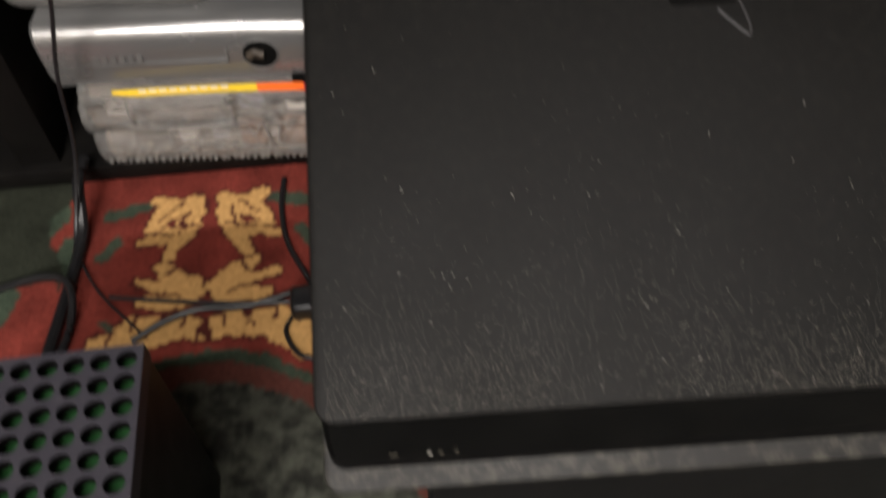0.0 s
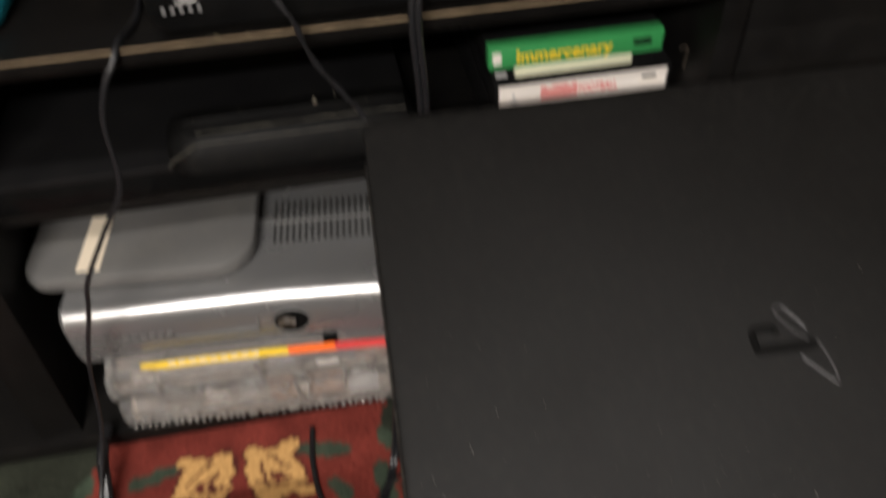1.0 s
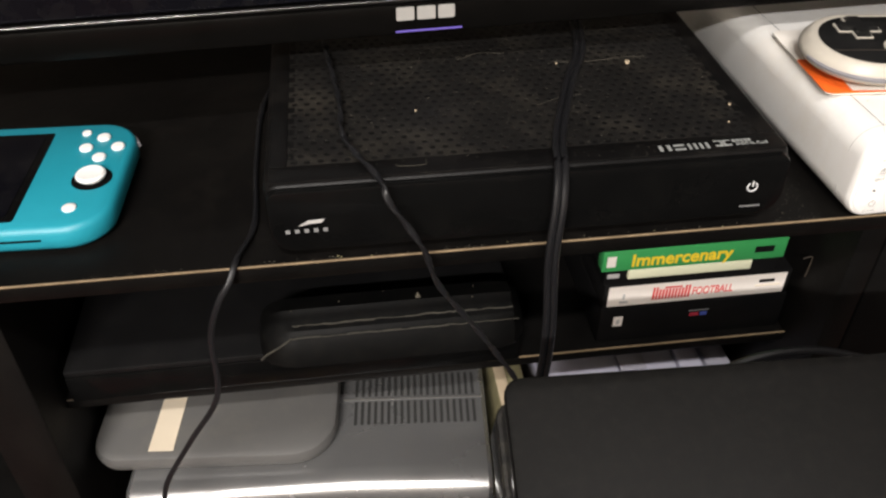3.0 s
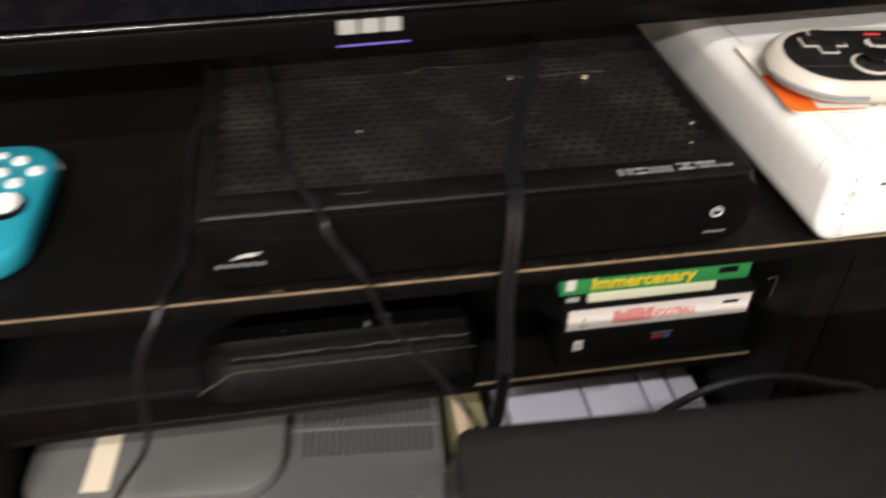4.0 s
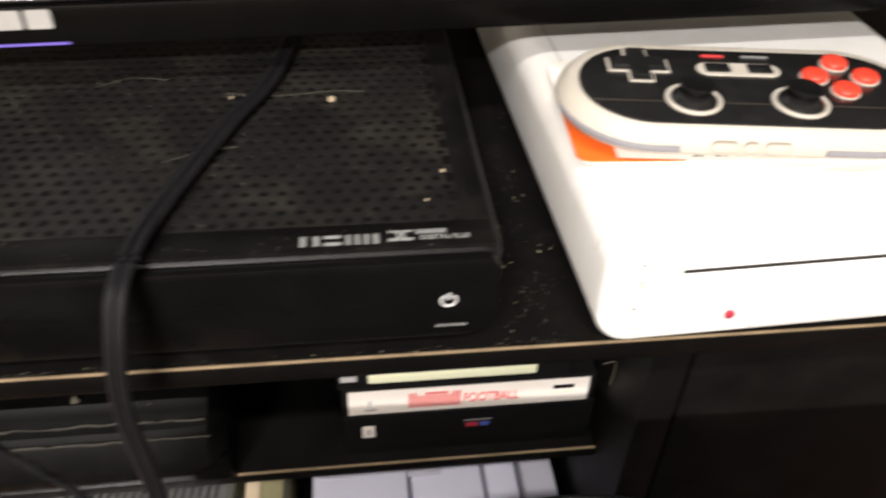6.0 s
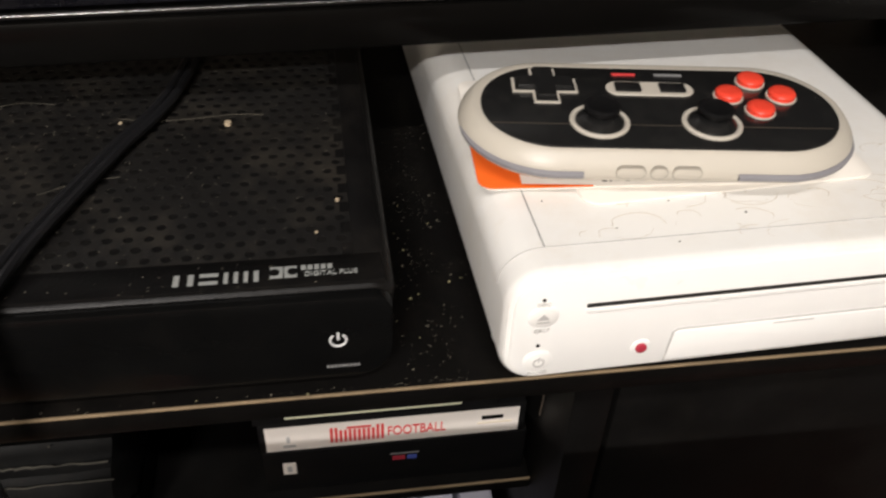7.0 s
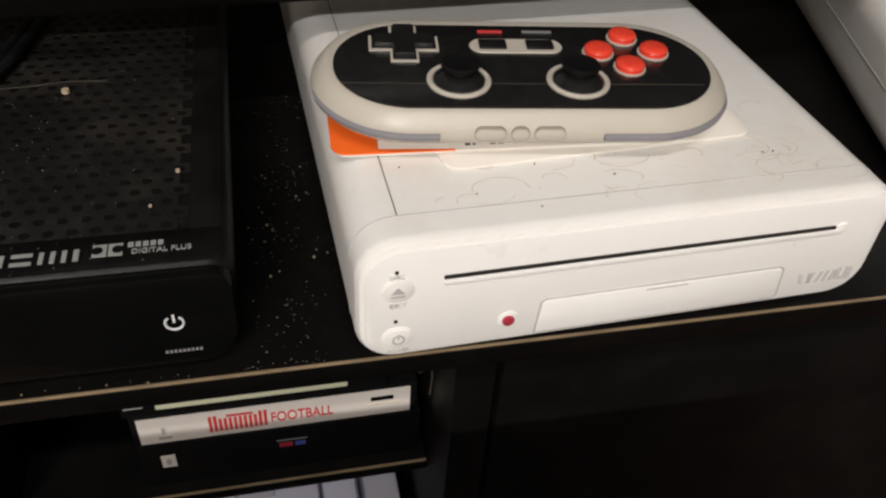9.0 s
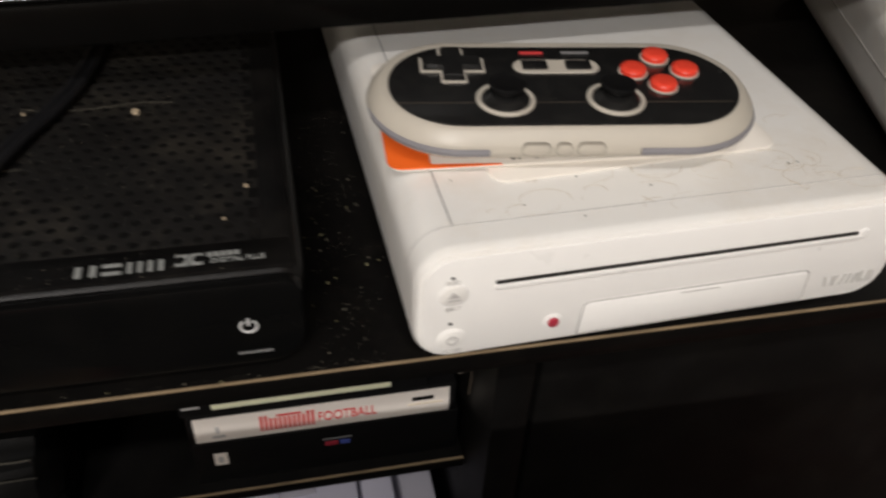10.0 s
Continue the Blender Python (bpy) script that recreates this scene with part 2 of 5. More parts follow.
def loft(rings):
    """A skin through closed rings of equal count, ends closed."""
    bm = bmesh.new()
    vs = [[bm.verts.new(p) for p in ring] for ring in rings]
    n = len(vs[0])
    for a, b in zip(vs, vs[1:]):
        for k in range(n):
            bm.faces.new((a[k], a[(k + 1) % n], b[(k + 1) % n], b[k]))
    bm.faces.new(vs[0][::-1])
    bm.faces.new(vs[-1])
    return bm


def inset_outline(points, d):
    """The outline moved inwards by about d."""
    out, n = [], len(points)
    for i in range(n):
        a, b = Vector(points[i - 1]), Vector(points[(i + 1) % n])
        t = (b - a).normalized()
        p = Vector(points[i])
        out.append((p.x - t.y * d, p.y + t.x * d))
    return out


def perforated(x0, y0, nx, ny, px, py, r, thick, stagger=True, sides=8):
    """A plate in x and y with rows of holes, its top at z 0."""
    verts, faces = [], []
    for j in range(ny):
        for i in range(nx):
            cx = x0 + (i + 0.5 + (0.5 if stagger and j % 2 else 0)) * px
            cy = y0 + (j + 0.5) * py
            base = len(verts)
            for k in range(sides):
                a = 2 * math.pi * (k + 0.5) / sides
                c, s = math.cos(a), math.sin(a)
                q = max(abs(c), abs(s))
                verts.append((cx + c / q * px / 2, cy + s / q * py / 2, 0))
                verts.append((cx + c * r, cy + s * r, 0))
                verts.append((cx + c * r, cy + s * r, -thick))
            for k in range(sides):
                a, b = base + 3 * k, base + 3 * ((k + 1) % sides)
                faces.append((a, b, b + 1, a + 1))
                faces.append((a + 1, b + 1, b + 2, a + 2))
            for k, (sx, sy) in enumerate(((1, 1), (-1, 1), (-1, -1), (1, -1))):
                corner = len(verts)
                verts.append((cx + sx * px / 2, cy + sy * py / 2, 0))
                first = sides // 8 - 1 + k * sides // 4
                a, b = base + 3 * first, base + 3 * (first + 1)
                faces.append((a, corner, b))
    return verts, faces


def raw(name, verts, faces, material, parent, label="", m=None):
    me = bpy.data.meshes.new(name)
    me.from_pydata(verts, [], faces)
    me.update()
    me.materials.append(material)
    ob = new(name, me)
    ob.parent = parent
    if m is not None:
        ob.matrix_basis = m
    return tagged(ob, label)


def letters(name, words, size, material, parent, m, label="", depth=0.0002, squeeze=1.0, bold=0.0):
    cu = bpy.data.curves.new(name, "FONT")
    cu.body, cu.size, cu.extrude, cu.align_x, cu.align_y = words, size, depth, "CENTER", "CENTER"
    cu.offset = bold
    tmp = new(name, cu)
    me = bpy.data.meshes.new_from_object(tmp.evaluated_get(bpy.context.evaluated_depsgraph_get()))
    bpy.data.objects.remove(tmp)
    bpy.data.curves.remove(cu)
    me.materials.clear()
    me.materials.append(material)
    ob = new(name, me)
    ob.parent = parent
    ob.matrix_basis = m @ Matrix.Diagonal((squeeze, 1, 1, 1))
    return tagged(ob, label)


FACING = pose(0, 0, 0, 90, 0, 0)     # turns a thing drawn in x and y to stand and face the viewer


def at(x, y, z):
    return Matrix.Translation((x, y, z))


# ---- the room: unseen walls and ceiling, added to close it and bounce light ----
def plain(name, bm, material, label, category, kind="structure", m=None):
    ob = part(name, bm, material, None, label, m)
    return tagged(ob, label, category, kind=kind)


plain("wall_north", box(-ROOM_X, ROOM_X, WALL_Y, WALL_Y + 0.1, 0, ROOM_Z), M_wall, "plain painted wall added unseen behind the television", "wall")
plain("wall_south", box(-ROOM_X, ROOM_X, ROOM_Y - 0.1, ROOM_Y, 0, ROOM_Z), M_wall, "plain painted wall added out of view to bounce light", "wall")
plain("wall_west", box(-ROOM_X - 0.1, -ROOM_X, ROOM_Y, WALL_Y, 0, ROOM_Z), M_wall, "plain painted side wall added out of view to bounce light", "wall")
plain("wall_east", box(ROOM_X, ROOM_X + 0.1, ROOM_Y, WALL_Y, 0, ROOM_Z), M_wall, "plain painted side wall added out of view to bounce light", "wall")
plain("ceiling", box(-ROOM_X - 0.1, ROOM_X + 0.1, ROOM_Y - 0.1, WALL_Y + 0.1, ROOM_Z, ROOM_Z + 0.1), M_ceil, "plain white ceiling added out of view to bounce light", "ceiling")

def unseen_ceiling_light(x, y):
    ob = root("unseen_ceiling_light", "long white tube light added out of view on the ceiling", "lamp", at(x, y, ROOM_Z), "ceiling lights")
    part("housing", box(-0.62, 0.62, -0.045, 0.045, -0.06, 0.0, 0.008), M_white, ob)
    part("tube", tube([(-0.6, 0, -0.073), (0, 0, -0.073), (0.6, 0, -0.073)], 0.013, 10, 4), M_tube, ob, "lit white tube")


unseen_ceiling_light(-1.1, -2.9)
# made-up fixture for the added second lamp
unseen_ceiling_light(-0.35, -1.40)


# ---- carpet ----
RED, DARKRED, GOLD, GREEN, SLATE = (0.165, 0.030, 0.022), (0.080, 0.019, 0.015), (0.58, 0.33, 0.12), (0.045, 0.062, 0.042), (0.026, 0.026, 0.024)
PAINTED_SHADE = (0.024, 0.027, 0.019)
AXIS_X = -0.302
# woven strokes of the leaf pairs: from u, v to u, v, with the breadth at either end
STROKES = [
    (0.0127, -0.012, 0.020, -0.036, 0.006, 0.006), (0.020, -0.036, 0.031, -0.056, 0.006, 0.003), (0.0127, -0.012, 0.011, -0.001, 0.005, 0.005),
    (0.018, -0.006, 0.034, -0.010, 0.007, 0.008), (0.034, -0.010, 0.047, -0.027, 0.008, 0.003), (0.034, -0.004, 0.042, 0.002, 0.006, 0.004),
    (0.0245, -0.0355, 0.053, -0.0397, 0.0035, 0.002), (0.026, -0.033, 0.040, -0.032, 0.004, 0.003),
    (0.010, -0.088, 0.020, -0.080, 0.008, 0.008), (0.020, -0.080, 0.036, -0.064, 0.008, 0.002), (0.0245, -0.0866, 0.0515, -0.077, 0.0035, 0.002),
    (0.031, -0.099, 0.0465, -0.095, 0.004, 0.003), (0.012, -0.094, 0.030, -0.098, 0.006, 0.004),
    (0.004, -0.124, 0.020, -0.118, 0.007, 0.009), (0.020, -0.118, 0.038, -0.124, 0.010, 0.010), (0.038, -0.124, 0.052, -0.113, 0.008, 0.005),
    (0.052, -0.114, 0.063, -0.126, 0.006, 0.008), (0.063, -0.126, 0.074, -0.153, 0.008, 0.004), (0.050, -0.128, 0.060, -0.140, 0.006, 0.005), (0.074, -0.128, 0.092, -0.160, 0.005, 0.004)]
VEINS = [(0.0165, -0.012, 0.0235, -0.033, 0.0016, 0.0010), (0.0235, -0.0325, 0.050, -0.0320, 0.0009, 0.0012), (0.018, -0.0925, 0.034, -0.089, 0.0010, 0.0006), (0.030, -0.112, 0.040, -0.128, 0.0012, 0.0008), (0.012, -0.108, 0.016, -0.122, 0.0025, 0.0010), (0.030, -0.106, 0.033, -0.122, 0.0030, 0.0010), (0.047, -0.102, 0.053, -0.120, 0.0035, 0.0012), (0.066, -0.110, 0.070, -0.130, 0.0025, 0.0010), (0.0, -0.117, 0.004, -0.131, 0.0030, 0.0020), (0.024, -0.004, 0.040, -0.018, 0.0017, 0.0008), (0.012, -0.026, 0.030, -0.028, 0.0016, 0.0008), (0.022, -0.062, 0.030, -0.074, 0.0015, 0.0010)]
PATCHES = [(0.052, -0.004, 0.078, -0.010, 0.006, 0.007), (0.108, -0.032, 0.112, -0.060, 0.006, 0.007), (0.072, -0.038, 0.080, -0.050, 0.005, 0.006), (0.122, -0.004, 0.160, -0.034, 0.013, 0.020), (0.150, -0.080, 0.170, -0.120, 0.012, 0.016), (0.062, -0.120, 0.075, -0.112, 0.003, 0.003)]


def stroke(u, v, s):
    ax, ay, bx, by, ra, rb = s
    dx, dy = bx - ax, by - ay
    t = min(1.0, max(0.0, ((u - ax) * dx + (v - ay) * dy) / (dx * dx + dy * dy)))
    return math.hypot(u - ax - t * dx, v - ay - t * dy) - (ra + (rb - ra) * t)


def carpet_colour(x, y):
    """Woven leaves in mirror pairs about an axis, repeated over the carpet, with shade painted at the outer sides."""
    wob = noise.noise(Vector((x * 60, y * 60, 0.3))) * 0.003 + noise.noise(Vector((x * 170, y * 170, 2.0))) * 0.0028
    wob2 = noise.noise(Vector((x * 60, y * 64, 7.1))) * 0.003 + noise.noise(Vector((x * 170, y * 170, 9.0))) * 0.0028
    px = (x - AXIS_X + wob + 0.30) % 0.60 - 0.30
    u, v = abs(px), (y + wob2 + 0.62) % 0.80 - 0.62
    rim = -0.142 - 4.5 * u * u - v
    if rim > 0:
        return GREEN if rim < 0.010 else ((0.10, 0.034, 0.026) if rim < 0.026 else SLATE)
    # outer sides darkened: shade put into the carpet's colour, not part of the weave
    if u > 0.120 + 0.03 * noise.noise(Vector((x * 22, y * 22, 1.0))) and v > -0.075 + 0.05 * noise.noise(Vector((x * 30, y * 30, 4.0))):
        return PAINTED_SHADE
    gold = min(stroke(u, v, s) for s in STROKES) - 0.0018
    if gold < 0:
        return DARKRED if min(stroke(u, v, s) for s in VEINS) < 0 else GOLD
    if min(stroke(u, v, s) for s in PATCHES) < 0:
        return GREEN
    return DARKRED if gold < 0.0022 else RED


def carpet():
    """One sheet: fine cells where the pattern shows, wide ones to the walls."""
    def cuts(lo, hi, a, b, step):
        inner = list(np.arange(a, b, step))
        return [lo, (lo + a) / 2] + inner + [(hi + b) / 2, hi]
    xs, ys = cuts(-ROOM_X, ROOM_X, -0.52, -0.15, 0.0024), cuts(ROOM_Y, WALL_Y, -0.36, 0.06, 0.0024)
    rnd = random.Random(4)
    verts = [(x, y, rnd.uniform(0, 0.0007)) for y in ys for x in xs]
    nx = len(xs)
    faces = [(j * nx + i, j * nx + i + 1, (j + 1) * nx + i + 1, (j + 1) * nx + i) for j in range(len(ys) - 1) for i in range(nx - 1)]
    me = bpy.data.meshes.new("carpet")
    me.from_pydata(verts, [], faces)
    attr = me.color_attributes.new("pattern", "FLOAT_COLOR", "POINT")
    flat = []
    for x, y, _ in verts:
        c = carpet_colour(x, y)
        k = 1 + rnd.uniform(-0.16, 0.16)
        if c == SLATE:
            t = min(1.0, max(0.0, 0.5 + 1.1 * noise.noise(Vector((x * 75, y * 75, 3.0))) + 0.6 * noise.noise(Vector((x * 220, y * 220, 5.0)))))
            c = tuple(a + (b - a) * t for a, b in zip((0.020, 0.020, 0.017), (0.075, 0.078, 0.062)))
        elif c in (RED, GREEN, PAINTED_SHADE):
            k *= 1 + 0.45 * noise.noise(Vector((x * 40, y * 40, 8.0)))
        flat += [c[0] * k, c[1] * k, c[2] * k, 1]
    attr.data.foreach_set("color", flat)
    m = mat("woven_carpet", RED, 0.95, bump=0.6, bscale=700, spec=0.1)
    n, l = m.node_tree.nodes, m.node_tree.links
    src = n.new("ShaderNodeVertexColor")
    src.layer_name = "pattern"
    worn = n.new("ShaderNodeTexNoise")
    worn.inputs["Scale"].default_value, worn.inputs["Detail"].default_value = 260, 4
    mix = n.new("ShaderNodeMix")
    mix.data_type, mix.blend_type = "RGBA", "MULTIPLY"
    mix.inputs["Factor"].default_value = 0.45
    l.new(src.outputs["Color"], mix.inputs["A"])
    l.new(worn.outputs["Fac"], mix.inputs["B"])
    l.new(mix.outputs["Result"], n["Principled BSDF"].inputs["Base Color"])
    me.materials.append(m)
    return tagged(new("floor", me), "red woven carpet with gold leaves, green patches and painted shade", "carpet", kind="structure")


carpet()

# ---- the stand ----
stand = root("tv_stand", "black laminate television stand with worn front edges", "tv stand", at(0, 0, 0))
X0, X1, BACK = -0.88, 0.50, 0.42
part("top_board", box(X0, X1, 0.0, BACK, TOP - 0.010, TOP, 0.0015), M_board, stand, "dusty black laminate board")
part("worn_strip", box(X0 + 0.002, X1 - 0.002, -0.0004, 0.0006, TOP - 0.0008, TOP + 0.0002, 0.0003), M_edge, stand, "chipped pale edge")
part("middle_shelf", box(-0.417, 0.041, 0.060, BACK - 0.02, MID - 0.008, MID, 0.001), M_panel, stand)
part("worn_strip", box(-0.416, -0.138, 0.0592, 0.0604, MID - 0.0002, MID + 0.0006, 0.0003), M_midedge, stand, "chipped pale edge")
part("worn_strip", box(-0.1375, 0.0405, 0.0590, 0.0602, MID - 0.0004, MID + 0.0008, 0.0003), M_edge, stand, "chipped pale edge")
part("side_panel", box(-0.449, -0.417, 0.03, BACK - 0.02, 0.0, TOP - 0.0102, 0.0015), M_panel, stand)
part("side_panel", box(0.041, 0.057, 0.028, BACK - 0.02, 0.0, TOP - 0.0102, 0.001), M_panel, stand)
part("side_panel", box(X0 + 0.01, X0 + 0.03, 0.02, BACK - 0.02, 0.0, TOP - 0.0102, 0.0015), M_panel, stand)
part("side_panel", box(X1 - 0.03, X1 - 0.01, 0.02, BACK - 0.02, 0.0, TOP - 0.0102, 0.0015), M_panel, stand)
part("back_panel", box(X0 + 0.03, X1 - 0.03, BACK - 0.02, BACK - 0.008, 0.0, TOP - 0.0102), M_panel, stand)
part("base_board", box(X0 + 0.031, X1 - 0.031, 0.022, BACK - 0.021, 0.010, 0.026, 0.0015), M_panel, stand)
part("plinth", box(X0 + 0.032, X1 - 0.032, 0.03, 0.045, 0.0, 0.0098), M_panel, stand)
door = part("door", box(0.060, X1 - 0.033, 0.030, 0.046, 0.030, TOP - 0.013, 0.0015), M_panel, stand, "plain black door")

# ---- television ----
def television():
    tv = root("television", "switched-off flat television with a gloss black bezel", "television", at(-0.19, 0.10, TOP) @ pose(0, 0, 0, 0, 0, 3.0))
    bz = 0.064
    part("screen_housing", box(-0.66, 0.66, 0.006, 0.05, bz + 0.001, bz + 0.76, 0.006), M_black, tv)
    part("bezel", box(-0.66, 0.66, -0.004, 0.0055, bz, bz + 0.0160, 0.002), M_bezel, tv, "gloss black lower bezel")
    part("trim", tube([(-0.659, -0.0022, bz + 0.0176), (0.0, -0.0022, bz + 0.0176), (0.659, -0.0022, bz + 0.0176)], 0.0011, 14, 4), M_silverline, tv, "thin silver trim line")
    part("screen", box(-0.652, 0.652, 0.001, 0.0058, bz + 0.0190, bz + 0.75), M_screen, tv, "dark glossy screen")
    for sx in (-1, 1):
        foot = loft([[(sx * 0.60 + dx, dy * w, z) for dx, dy in ((-0.012, -1), (0.012, -1), (0.012, 1), (-0.012, 1))] for z, w in ((0.0, 0.11), (0.006, 0.11), (0.07, 0.02))])
        part("foot", foot, M_black, tv, m=at(0, 0.03, 0.0003))
    part("light_bar", box(-0.016, 0.018, -0.0045, -0.0041, bz + 0.0018, bz + 0.0026), M_violet, tv, "faint violet standby light")
    # the maker's mark, as three plain blocks
    for x0, x1 in ((-0.0155, -0.0065), (-0.0050, 0.0042), (0.0056, 0.0140)):
        part("mark", prism(rounded(x0, x1, bz + 0.0080, bz + 0.0148, 0.0008, 4), -0.0047, -0.0041, axis="y"), M_logo, tv, "silver maker's mark")
    return tv


television()


# ---- cable box ----
def cable_box():
    x0, x1, y0, y1, z0, z1 = -0.273, -0.030, 0.003, 0.195, TOP + 0.003, TOP + 0.040
    ob = root("cable_box", "dusty black cable box with a perforated top", "cable box", at((x0 + x1) / 2, 0, TOP))
    w, h = (x1 - x0) / 2, z1 - z0
    zb, zt = 0.003, 0.040
    # body: side profile slightly narrower below
    rings = []
    for z, d in ((zb, 0.006), (zb + 0.006, 0.002), (zt - 0.006, 0.0), (zt - 0.0030, 0.0004), (zt - 0.0014, 0.0012), (zt - 0.0003, 0.0030)):
        rings.append([(x, y, z) for x, y in rounded(-w + d, w - d, y0 + 0.002 + d, y1 - d, 0.006)])
    part("body", loft(rings), M_boxrim, ob)
    part("front_panel", prism(rounded(-w + 0.001, w - 0.001, zb + 0.002, zt - 0.002, (0.012, 0.012, 0.006, 0.006)), y0 - 0.001, y0 + 0.006, 0.0012, 2, axis="y"), M_boxgloss, ob, "gloss black front panel")
    # top: rim pieces round the perforated field
    fx0, fx1, fy0, fy1 = -0.1105, 0.1100, 0.0195, 0.182
    zt2 = zt + 0.0002
    part("top_rim", box(-w + 0.003, w - 0.003, y0 + 0.004, fy0, zt - 0.0035, zt2, 0.0004), M_boxrim, ob)
    part("top_rim", box(-w + 0.003, w - 0.003, fy1, y1 - 0.003, zt - 0.0035, zt2, 0.0004), M_boxrim, ob)
    part("top_rim", box(-w + 0.003, fx0, fy0, fy1, zt - 0.0035, zt2, 0.0004), M_boxrim, ob)
    part("top_rim", box(fx1, w - 0.003, fy0, fy1, zt - 0.0035, zt2, 0.0004), M_boxrim, ob)
    px, py = 0.0060, 0.0052
    nx, ny = int((fx1 - fx0 - px / 2) / px), int((fy1 - fy0) / py)
    v, f = perforated(fx0, fy0, nx, ny, (fx1 - fx0) / (nx + 0.5), (fy1 - fy0) / ny, 0.0016, 0.0016, sides=16)
    tagged(raw("perforated_top", v, f, M_boxtop, ob, "dusty black perforated vent field", at(0, 0, zt)), kind="stuff")
    part("vent_floor", box(fx0, fx1, fy0, fy1, zt - 0.0064, zt - 0.006), M_void, ob)
    # ribs just under the vents, thick with dust
    for a, b in ((-0.0675, -0.0505), (0.0470, 0.0640)):
        part("dusty_rib", box(a, b, fy0, fy1, zt - 0.0030, zt - 0.0018, 0.0003), M_ribdust, ob, "dust-covered rib under the vents")
    # a worn rectangle left by a sticker, and stray hairs
    for pts in ([(-0.062, 0.0150), (-0.0605, 0.0130), (-0.050, 0.0128), (-0.0485, 0.0140), (-0.0483, 0.0175)], [(0.012, 0.058), (0.024, 0.064), (0.036, 0.066)], [(0.030, 0.104), (0.042, 0.101), (0.056, 0.1015), (0.070, 0.1035), (0.082, 0.1025)], [(-0.02, 0.112), (-0.008, 0.118), (0.006, 0.116)]):
        part("hair", tube([(x, y, zt + 0.0004) for x, y in pts], 0.00009, 4, 6), M_dust_glint, ob, "stray pale hair")
    rl = random.Random(17)
    fv, ff = [], []
    for k in range(1500):
        cx, cy = rl.choice((rl.uniform(fx0, fx1), rl.gauss(0.055, 0.02), rl.gauss(-0.058, 0.02), rl.gauss(0.0, 0.03))), rl.uniform(0.006, fy1)
        if not fx0 - 0.005 < cx < fx1 + 0.008 or noise.noise(Vector((cx * 30, cy * 30, 4.0))) < rl.uniform(-0.5, 0.5):
            continue
        q, n0 = rl.uniform(0.00010, 0.00030), len(fv)
        fv += [(cx - q, cy - q, zt + 0.0002), (cx + q, cy - q * 0.7, zt + 0.0002), (cx + q * 0.3, cy + q, zt + 0.0002), (cx, cy, zt + 0.0002 + q)]
        ff += [(n0, n0 + 1, n0 + 3), (n0 + 1, n0 + 2, n0 + 3), (n0 + 2, n0, n0 + 3)]
    tagged(raw("dust_specks", fv, ff, M_dust_glint, ob, "fine pale dust specks"), kind="stuff")
    # marks
    px0 = -0.0475 - (x0 + x1) / 2
    arc = [(0.0024 * math.cos(radians(-235 + 14.5 * k)), 0.0, 0.0024 * math.sin(radians(-235 + 14.5 * k))) for k in range(21)]
    part("power_mark", tube(arc, 0.00036, 6, 2), M_print, ob, m=at(px0, y0 - 0.0011, 0.0218))
    part("power_mark", box(-0.00034, 0.00034, -0.0003, 0.0, 0.0, 0.0028), M_print, ob, m=at(px0, y0 - 0.0011, 0.0222))
    for k in range(9):
        part("model_mark", box(-0.0004, 0.0004, -0.0002, 0.0, 0.0, 0.0009), M_bar, ob, m=at(px0 - 0.0035 + 0.00115 * k, y0 - 0.0011, 0.0104))
    # front maker's mark as plain strokes
    for k in range(5):
        part("mark", box(-0.0010, 0.0010, -0.0002, 0.0, 0.0, 0.0020), M_bar, ob, m=at(-0.1125 + 0.0042 * k, y0 - 0.0011, 0.0158))
    part("mark", prism([(-0.1075, 0.0196), (-0.1030, 0.0224), (-0.0955, 0.0228), (-0.0972, 0.0208), (-0.1020, 0.0206)], y0 - 0.0013, y0 - 0.0011, axis="y"), M_greymark, ob)
    # top marks: a strip of letter-like bars, then a double square and two words
    zz = zt + 0.0003
    for a, b, c, d in ((0.0588, 0.0604, 0.0, 1.0), (0.0628, 0.0644, 0.0, 1.0), (0.0660, 0.0712, 0.72, 1.0), (0.0660, 0.0712, 0.0, 0.28), (0.0728, 0.0740, 0.0, 1.0), (0.0756, 0.0768, 0.0, 1.0), (0.0784, 0.0796, 0.0, 1.0), (0.0812, 0.0826, 0.0, 1.0)):
        part("top_mark", box(a, b, 0.0094 + 0.0046 * c, 0.0094 + 0.0046 * d, 0, 0.0002), M_topmark, ob, m=at(0, 0, zz))
    for a in (0.0858, 0.0898):
        part("top_mark", box(a, a + 0.0036, 0.0102, 0.0150, 0, 0.0002), M_topmark, ob, m=at(0, 0, zz))
        part("top_mark", prism(disc(a + (0.0012 if a < 0.087 else 0.0024), 0.0126, 0.0015, 14), 0.0002, 0.0003), M_boxrim, ob, m=at(0, 0, zz))
    for k in range(5):
        part("top_mark", box(0.0946 + 0.0019 * k, 0.0960 + 0.0019 * k, 0.0132, 0.0151, 0, 0.0002), M_topmark, ob, m=at(0, 0, zz))
    letters("top_words", "DIGITAL PLUS", 0.0027, M_topmark, ob, at(0.1032, 0.0113, zz), squeeze=0.92)
    for sx in (-0.1, 0.1):
        for sy in (0.03, 0.17):
            part("rubber_foot", prism(disc(sx, sy, 0.008, 16), 0.0, 0.0029), M_black, ob)
    return ob


cable_box()


# ---- white game console ----
WZ = 0.0455


